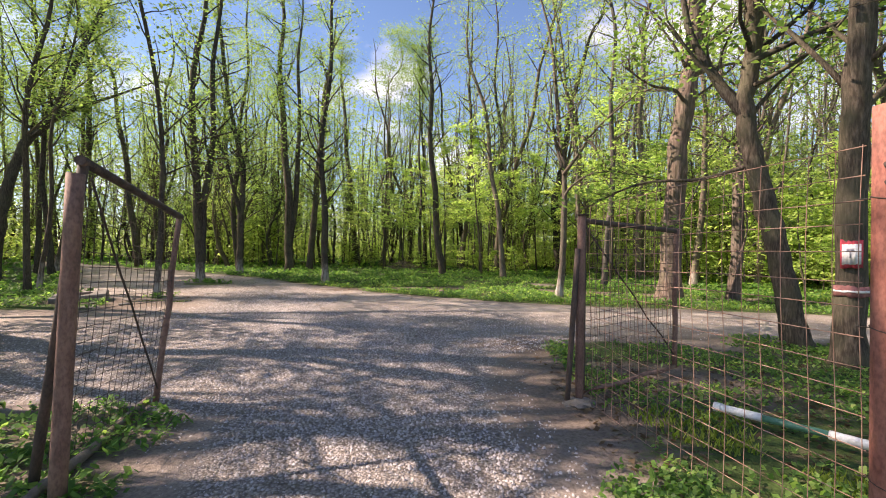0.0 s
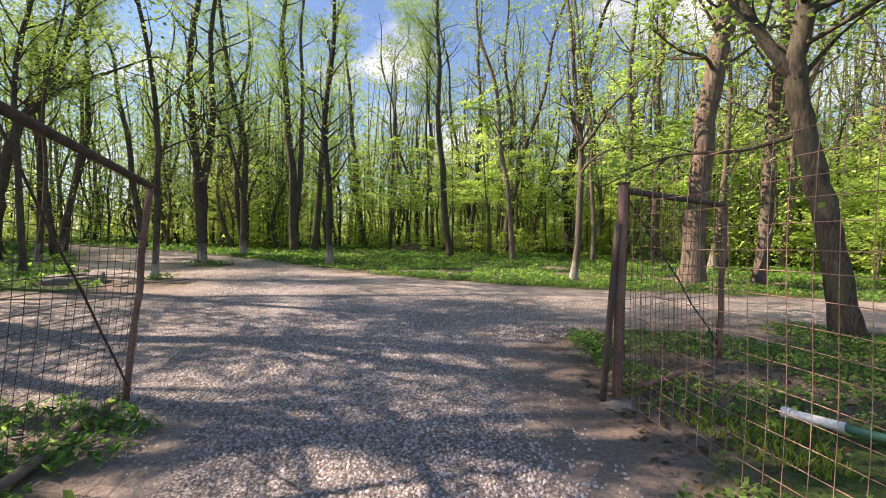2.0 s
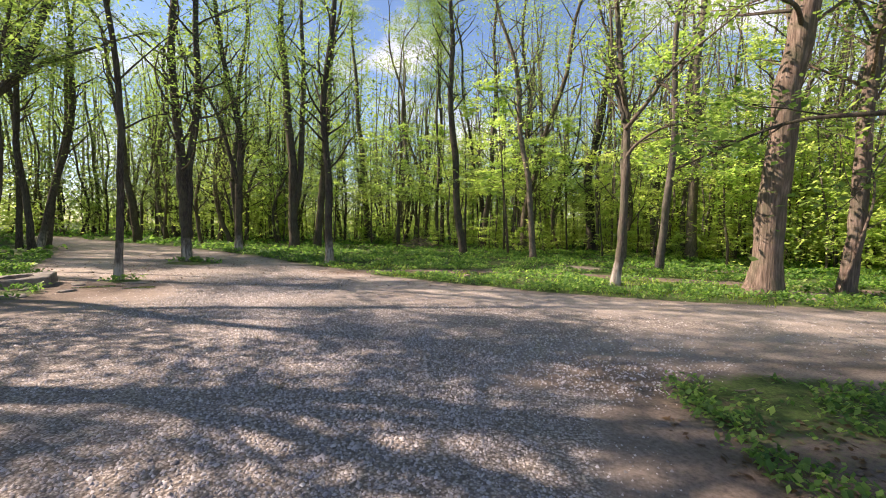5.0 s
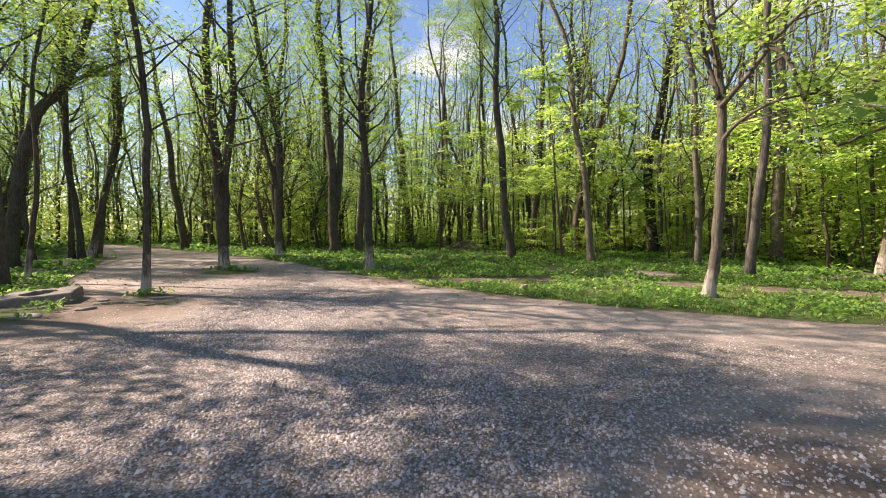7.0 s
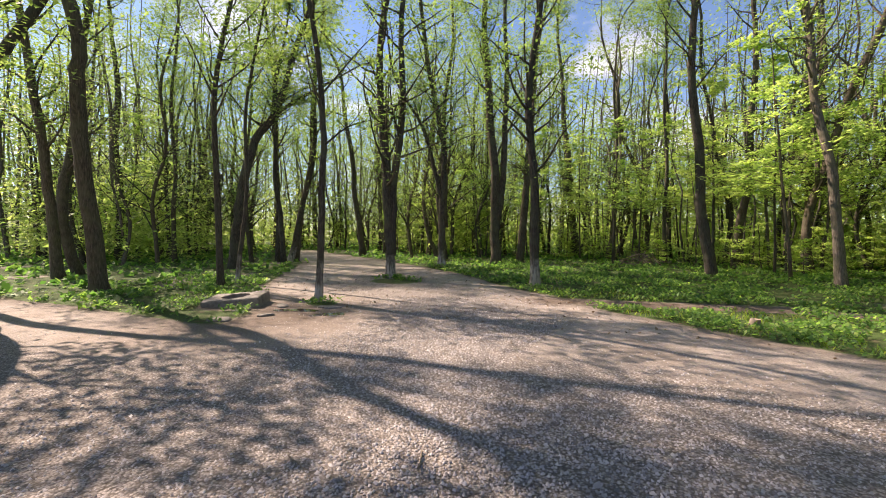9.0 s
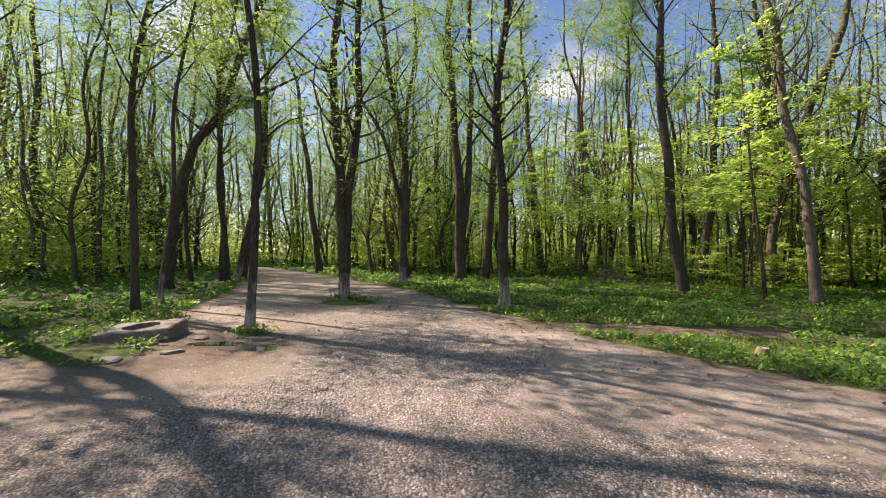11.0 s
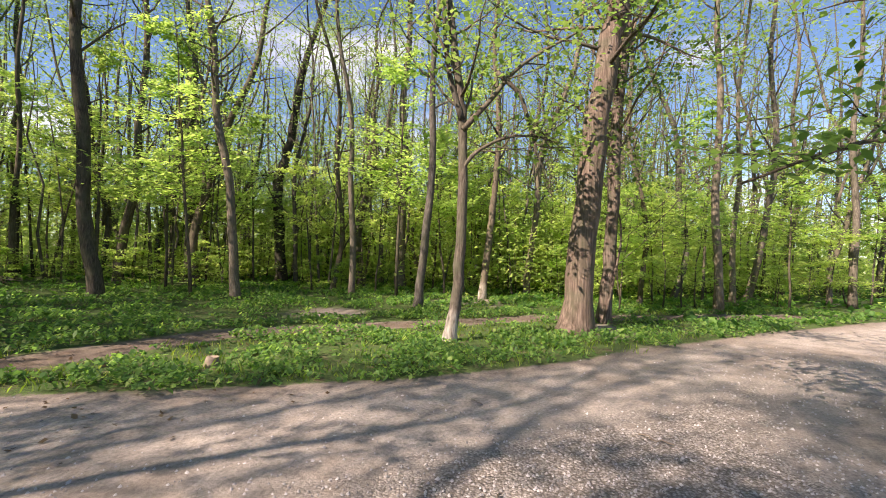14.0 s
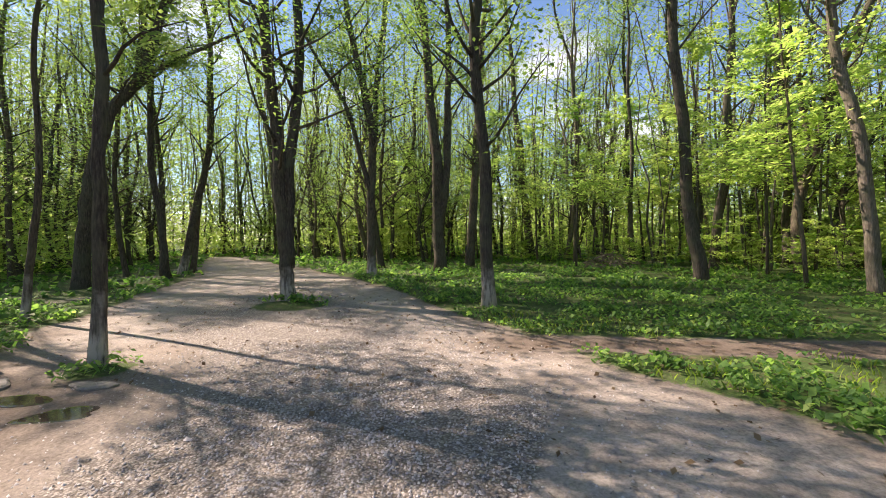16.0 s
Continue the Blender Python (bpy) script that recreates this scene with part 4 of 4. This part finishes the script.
tube_thing = thing("plastic_pipe", 0, 0, 0, "white and green plastic pipe lying in the plants", "pipe")
ends = [Vector((3.58, 4.12, 0.1)), Vector((3.8, 3.84, 0.11)), Vector((4.08, 3.48, 0.12)), Vector((4.3, 3.2, 0.12))]
bars("sleeve", ends[0], ends[1], 0.038, WHITE_PVC, tube_thing, "white sleeve", 14)
bars("pipe", ends[1], ends[2], 0.03, GREEN_PVC, tube_thing, "green middle length", 14)
bars("sleeve", ends[2], ends[3], 0.038, WHITE_PVC, tube_thing, "white sleeve", 14)
bars("collar", ends[0] + Vector((-0.02, 0.025, 0)), ends[0] + Vector((0.02, -0.025, 0)), 0.045, WHITE_PVC, tube_thing, sides=14)


def trunk_patch(z0, z1, a0, a1, r, mat, name, label="", rag=0.0):
    """A thin painted patch bent round the marked trunk."""
    s = Shape()
    n, g = 14, np.random.default_rng(int(z0 * 100))
    for k in range(n + 1):
        a = a0 + (a1 - a0) * k / n
        lo, hi = z0 + g.normal(0, rag), z1 + g.normal(0, rag)
        for rr, z in ((r, lo), (r, hi), (r - 0.02, hi), (r - 0.02, lo)):
            s.v.append(Vector((0.025 + rr * math.cos(a), -0.025 + rr * math.sin(a), z)))
    for k in range(n):
        for j in range(4):
            s.f.append((4 * k + j, 4 * k + (j + 1) % 4, 4 * k + 4 + (j + 1) % 4, 4 * k + 4 + j))
    return part(name, s, mat, sign_tree, label)


facing = math.atan2(-6.1, -5.6)
trunk_patch(1.4, 1.78, facing - 0.62, facing + 0.62, 0.2, PAINT_RED, "mark_border", "red painted border of the trail mark", 0.008)
trunk_patch(1.45, 1.73, facing - 0.5, facing + 0.5, 0.204, PAINT_WHITE, "mark_field", "white painted square", 0.006)
trunk_patch(1.54, 1.66, facing - 0.1, facing - 0.02, 0.208, PAINT_GREY, "mark_stroke")
trunk_patch(1.63, 1.67, facing - 0.25, facing + 0.12, 0.208, PAINT_GREY, "mark_stroke")
trunk_patch(1.0, 1.15, facing - 1.2, facing + 1.2, 0.202, PAINT_FADED, "mark_band", "faded red painted band", 0.009)
trunk_patch(1.06, 1.09, facing - 1.2, facing + 1.2, 0.206, PAINT_WHITE, "mark_band", "white painted stripe", 0.005)


# ---- small things on the ground ----
def slab():
    """A square concrete cover with a round hole, lying tilted on the ground."""
    root = thing("well_cover", -9.8, 12.1, 0.05, "old concrete slab with a round hole lying on the ground", "slab")
    root.rotation_euler, root.scale = (radians(3), radians(-4), radians(35)), (1.15, 1.15, 1.15)
    s, n, g = Shape(), 32, np.random.default_rng(3)
    for k in range(n):
        a = 2 * math.pi * k / n
        c, q = math.cos(a), math.sin(a)
        e = 1 / max(abs(c) / 0.55, abs(q) / 0.44)
        w = 1 + g.normal(0, 0.012)
        for x, y, z in ((0.27 * c, 0.27 * q, 0.14), (0.96 * e * c * w, 0.96 * e * q * w, 0.14), (e * c * w, e * q * w, 0.12), (e * c * w, e * q * w, -0.08), (0.29 * c, 0.29 * q, -0.08)):
            s.v.append(Vector((x, y, z + g.normal(0, 0.004))))
    for k in range(n):
        for j in range(5):
            k2, j2 = (k + 1) % n, (j + 1) % 5
            s.f.append((5 * k + j, 5 * k2 + j, 5 * k2 + j2, 5 * k + j2))
    me = s.mesh("slab", False)
    part("slab", me, CONCRETE, root)
    ring = Shape().tube([(0, 0, -0.1), (0, 0, 0.06)], [0.32, 0.32], 24)
    part("soil", ring, MOSS_STONE, root, "brown earth filling the hole")


slab()


def blot(name, x, y, rx, ry, turn, height, mat, label, category, seed, group=""):
    """A flat irregular lump: a stone in the ground or a puddle."""
    g = np.random.default_rng(seed)
    s, n = Shape(), 22
    wob = [1 + 0.22 * math.sin(2 * a + seed) + 0.14 * math.sin(3 * a + 2 * seed) + g.normal(0, 0.03) for a in np.linspace(0, 2 * math.pi, n, endpoint=False)]
    for f, z in ((1.0, -0.03), (1.0, height * 0.55), (0.82, height)):
        for k in range(n):
            a = 2 * math.pi * k / n
            px, py = rx * f * wob[k] * math.cos(a), ry * f * wob[k] * math.sin(a)
            s.v.append(Vector((px * math.cos(turn) - py * math.sin(turn), px * math.sin(turn) + py * math.cos(turn), z + (g.normal(0, 0.004) if height > 0.02 else 0))))
    for i in range(2):
        for k in range(n):
            s.f.append((i * n + k, i * n + (k + 1) % n, (i + 1) * n + (k + 1) % n, (i + 1) * n + k))
    s.f.append(tuple(2 * n + k for k in range(n)))
    me = s.mesh(name, False)
    me.materials.append(mat)
    ob = new(name, me)
    ob.location = (x, y, 0)
    return tagged(ob, label, category, group)


WATER, wnodes, wlinks, wshader = material("puddle_water")
wshader.inputs["Base Color"].default_value = (0.05, 0.04, 0.03, 1)
wshader.inputs["Roughness"].default_value = 0.06
wshader.inputs["Specular IOR Level"].default_value = 0.8
bumped(wnodes, wlinks, wshader, noise_node(wnodes, wlinks, 5.0, 2.0, place_vector(wnodes, wlinks)), 0.05, 0.01)
blot("puddle", -7.95, 12.3, 0.42, 0.2, 0.5, 0.009, WATER, "shallow rain puddle on the bare dirt mirroring the sky", "puddle", 2, "puddles")
blot("puddle", -6.95, 12.3, 0.4, 0.17, 0.55, 0.009, WATER, "shallow rain puddle on the bare dirt mirroring the sky", "puddle", 5, "puddles")
for k, (px, py, r) in enumerate(((-8.35, 10.75, 0.26), (-9.0, 11.7, 0.24), (-8.7, 12.5, 0.22), (-7.6, 12.9, 0.24), (-8.0, 11.5, 0.15))):
    blot("flat_stone", px, py, r, r * 0.6, 0.4 + k, 0.04, CONCRETE, "flat grey stone sunk into bare dirt", "stone", 11 + k, "flat stones")
blot("stone", -2.0, 3.92, 0.09, 0.07, 0.3, 0.09, CONCRETE, "pale stone at the foot of the gate leaf", "stone", 21)

stump = thing("tree_stump", 0.62, 15.42, 0, "low pale sawn stump among green plants", "stump")
g9 = np.random.default_rng(9)
part("wood", Shape().tube([(0, 0, -0.1), (0, 0, 0.02), (0, 0, 0.1), (0.01, 0, 0.13)], [0.13, 0.105, 0.09, 0.085], 18, 0.06, g9), WOOD, stump)
part("cut_face", Shape().tube([(0.01, 0, 0.125), (0.01, 0, 0.136)], [0.08, 0.078], 18, 0.05, g9), CUT_WOOD, stump, "pale sawn face")

pile = thing("brush_pile", -2.7, 32.3, 0, "heap of dry brown sticks and cut branches", "brush pile")
for k in range(70):
    a, t = g9.uniform(0, 6.28), g9.uniform(0.4, 1.3)
    c = Vector((g9.normal(0, 0.6), g9.normal(0, 0.4), 0))
    c.z = max(0.05, 0.7 * (1 - (c.x / 1.5) ** 2) * g9.uniform(0.1, 1.0))
    d = Vector((math.cos(a), math.sin(a) * 0.7, g9.normal(0, 0.22))) * t
    bars("stick", c - d * 0.5, c + d * 0.5, g9.uniform(0.008, 0.026), WOOD, pile, sides=5, bend=0.04, seed=400 + k)


# ---- fallen twigs ----
for k in range(26):
    px, py = g9.uniform(-7, 5), g9.uniform(2.5, 14)
    a, L = g9.uniform(0, 6.28), g9.uniform(0.12, 0.4)
    root = thing("fallen_twig", px, py, 0.012, "thin dry brown twig lying on the ground", "twig", "fallen twigs")
    bars("wood", (-L / 2 * math.cos(a), -L / 2 * math.sin(a), 0), (L / 2 * math.cos(a), L / 2 * math.sin(a), 0.015), g9.uniform(0.004, 0.008), WOOD, root, sides=5, bend=0.012, seed=500 + k)


# ---- gravel ----
def stone_material():
    m, n, l, s = material("loose_gravel")
    pick = n.new("ShaderNodeNewGeometry").outputs["Random Per Island"]
    col = ramp(n, l, pick, [(0.0, (0.12, 0.112, 0.114)), (0.25, (0.26, 0.243, 0.244)), (0.6, (0.405, 0.378, 0.375)), (0.95, (0.49, 0.455, 0.448)), (1.0, (0.6, 0.565, 0.555))])
    l.new(col, s.inputs["Base Color"])
    s.inputs["Roughness"].default_value = 0.85
    return m


def gravel(name, rng, p, size, mat, label, flat=0.6):
    """Loose stones: low irregular lumps half sunk in the ground."""
    n = len(p)
    turn = rng.uniform(0, 2 * np.pi, n)
    r = size * rng.lognormal(0, 0.27, n)
    k = np.arange(5) * 2 * np.pi / 5
    rad = r[:, None] * rng.uniform(0.65, 1.25, (n, 5))
    ang = turn[:, None] + k[None] + rng.normal(0, 0.2, (n, 5))
    co = np.empty((n, 6, 3))
    co[:, :5, 0] = p[:, :1] + rad * np.cos(ang)
    co[:, :5, 1] = p[:, 1:] + rad * np.sin(ang)
    co[:, :5, 2] = rng.uniform(-0.004, 0.004, (n, 5))
    co[:, 5, :2] = p + rng.normal(0, 0.25, (n, 2)) * r[:, None]
    co[:, 5, 2] = r * flat * rng.uniform(0.6, 1.3, n) + 0.006
    base = np.arange(n)[:, None, None] * 6
    tri = np.stack([np.stack([np.full(5, 5), np.arange(5), (np.arange(5) + 1) % 5], 1)] * n) + base
    me = bpy.data.meshes.new(name)
    me.vertices.add(n * 6)
    me.vertices.foreach_set("co", co.astype(np.float32).ravel())
    me.loops.add(n * 15)
    me.loops.foreach_set("vertex_index", tri.astype(np.int32).ravel())
    me.polygons.add(n * 5)
    me.polygons.foreach_set("loop_start", np.arange(0, n * 15, 3, dtype=np.int32))
    me.update(calc_edges=True)
    me.materials.append(mat)
    return tagged(new(name, me), label, "gravel", kind="stuff")


GRAVEL = stone_material()
rng = np.random.default_rng(12)
lane = np.array([(1.0, 2.0), (0.5, 6.0), (-1.0, 9.0), (-2.5, 12.5), (-4.5, 15.0)])
p = rng.uniform((-10, 1.5), (10, 18), (300000, 2))
away = line_distance(p, lane)
depth = road_depth(p)
patch = np.array([noise.noise(Vector((a * 0.8, b * 0.8, 4.0))) for a, b in p])
chance = np.clip(1.25 - away / 4.2, 0.13, 1) * np.clip(0.15 + depth / np.where(p[:, 1] < 8, 0.5, 3.2) + patch * 0.9, np.where(p[:, 1] < 6, 0.3, 0.07), 1) * (1 - 0.8 * np.clip(1.5 - np.hypot(p[:, 0] + 8.2, p[:, 1] - 11.6) / 2.6, 0, 1))
p = p[(rng.uniform(0, 1, len(p)) < chance * 0.95 * np.clip(1.35 - (p[:, 1] - 6) / 9, 0.35, 1) * np.where(p[:, 0] > -2.5, np.clip(1.3 - (p[:, 1] - 8.2) / 3.2, 0.22, 1), 1)) & (depth > -0.25)]
gravel("loose_gravel", rng, p, 0.0116, GRAVEL, "loose grey and pinkish gravel on the road", 0.75)


# ---- low plants ----
def rosettes(rng, p, per, size, height, tall):
    """Centres of the leaves of low plants that stand at p."""
    n = len(p)
    c = np.repeat(np.column_stack([p, np.zeros(n)]), per, 0)
    s = np.repeat(size, per)[:, None]
    a = rng.uniform(0, 2 * np.pi, n * per)
    r = rng.uniform(0.1, 1.0, (n * per, 1)) * s
    c[:, :2] += np.column_stack([np.cos(a), np.sin(a)]) * r
    c[:, 2] += 0.03 + rng.uniform(0.15, 1.0, n * per) * np.repeat(height, per) * tall
    return c, np.repeat(size, per)


def herbs(name, rng, count, low, high, centre, reach, least, per, leaf_size, mat, label, tall=1.0, keep=0.5, spare=False, beyond=0.0):
    p = rng.uniform(low, high, (count, 2))
    d = np.hypot(*(p - np.array(centre)).T)
    g = greenness(p)
    clump = np.array([noise.noise(Vector((a * 0.7, b * 0.7, 1.0))) for a, b in p])
    if spare:
        g = np.where((p[:, 0] > 1.2) & (p[:, 0] < 8) & (p[:, 1] < 8.4) | (p[:, 0] < -0.9) & (p[:, 1] < 4.3), 0, g)
    ok = (np.hypot(p[:, 0], p[:, 1] - 8) > beyond) & (g + 0.35 * clump > keep) & (rng.uniform(0, 1, count) < np.clip(1.6 * np.exp(-d / reach), least, 1) * np.clip(0.62 + 2.0 * clump, 0.06, 1))
    p, d, clump = p[ok], d[ok], clump[ok]
    grow = 1 + d / 22
    c, s = rosettes(rng, p, per, 0.11 * grow, np.clip(0.1 + 0.13 * clump, 0.03, 0.26) * grow ** 0.5, tall)
    me = quad_mesh(name, leaves(rng, c, leaf_size * s / 0.11, 0.5))
    me.materials.append(mat)
    return tagged(new(name, me), label, "ground plants", kind="stuff")


herbs("ground_plants", rng, 84000, (-17, 0), (21, 31), (0, 9), 9.0, 0.13, 7, 0.058, HERB, "low leafy green woodland plants along the road", keep=0.45, spare=True)
herbs("ground_plants_far", rng, 36000, (-60, 3), (60, 70), (0, 24), 24.0, 0.1, 5, 0.12, HERB, "carpet of low green plants under the trees", beyond=12.5)
herbs("ground_plants_gate", rng, 6500, (1.4, 0.5), (8, 8.2), (3, 4), 6.0, 0.2, 6, 0.048, HERB, "low green plants behind the wire fence", tall=0.5, keep=0.4)
herbs("ground_plants_verge", rng, 1500, (-5, 0.5), (-0.9, 4.2), (-2, 3), 6.0, 0.2, 7, 0.055, HERB, "low green plants under the gate leaf", tall=0.5, keep=0.33)

herbs("ground_plants_drive", rng, 1300, (1.95, 0.6), (2.75, 4.3), (2, 4), 9.0, 0.3, 6, 0.042, HERB, "small green plants spilling onto the gravel drive", tall=0.45, keep=0.3)


def grass(name, rng, count, low, high, size, label, keep=0.4):
    p = rng.uniform(low, high, (count, 2))
    g = greenness(p)
    clump = np.array([noise.noise(Vector((a * 1.1, b * 1.1, 7.0))) for a, b in p])
    p = p[g + 0.8 * clump > keep + 0.3]
    n = len(p)
    a = rng.uniform(0, 2 * np.pi, n)
    h = size * rng.uniform(0.5, 1.4, n)
    w = 0.006 + 0.004 * rng.uniform(0, 1, n)
    base = np.column_stack([p, np.zeros(n)])
    side = np.column_stack([np.cos(a), np.sin(a), np.zeros(n)]) * w[:, None]
    tip = base + np.column_stack([-np.sin(a) * h * 0.5, np.cos(a) * h * 0.5, h])
    mid = base + np.column_stack([-np.sin(a) * h * 0.12, np.cos(a) * h * 0.12, h * 0.6])
    q = np.stack([base - side, base + side, mid + side * 0.8, tip], 1)
    me = quad_mesh(name, q.reshape(-1, 3))
    me.materials.append(HERB_LIGHT)
    return tagged(new(name, me), label, "grass", kind="stuff")


HERB_LIGHT = leaf_material("grass_blade", [(0.0, (0.1, 0.17, 0.03)), (0.6, (0.2, 0.29, 0.05)), (1.0, (0.33, 0.38, 0.11))], (1.4, 1.4, 0.9))
grass("grass_by_fence", rng, 9000, (1.5, 0.5), (4.6, 4.2), 0.075, "short bright green grass at the fence")
grass("grass_by_road", rng, 13000, (-5, 11.5), (20, 19), 0.1, "short bright grass between road and trees")

DRY = leaf_material("dry_leaf", [(0.0, (0.09, 0.055, 0.03)), (0.6, (0.2, 0.13, 0.08)), (1.0, (0.33, 0.24, 0.16))], (0.7, 0.7, 0.7))
p = np.concatenate([rng.uniform((2.2, 3), (9, 6.4), (2400, 2)), rng.uniform((-14, 13), (20, 24), (3800, 2))])
dry = quad_mesh("dead_leaves", leaves(rng, np.column_stack([p, rng.uniform(0.01, 0.03, len(p))]), 0.06, 0.25))
dry.materials.append(DRY)
tagged(new("dead_leaves", dry), "scattered dry brown leaves on the ground", "dead leaves", kind="stuff")
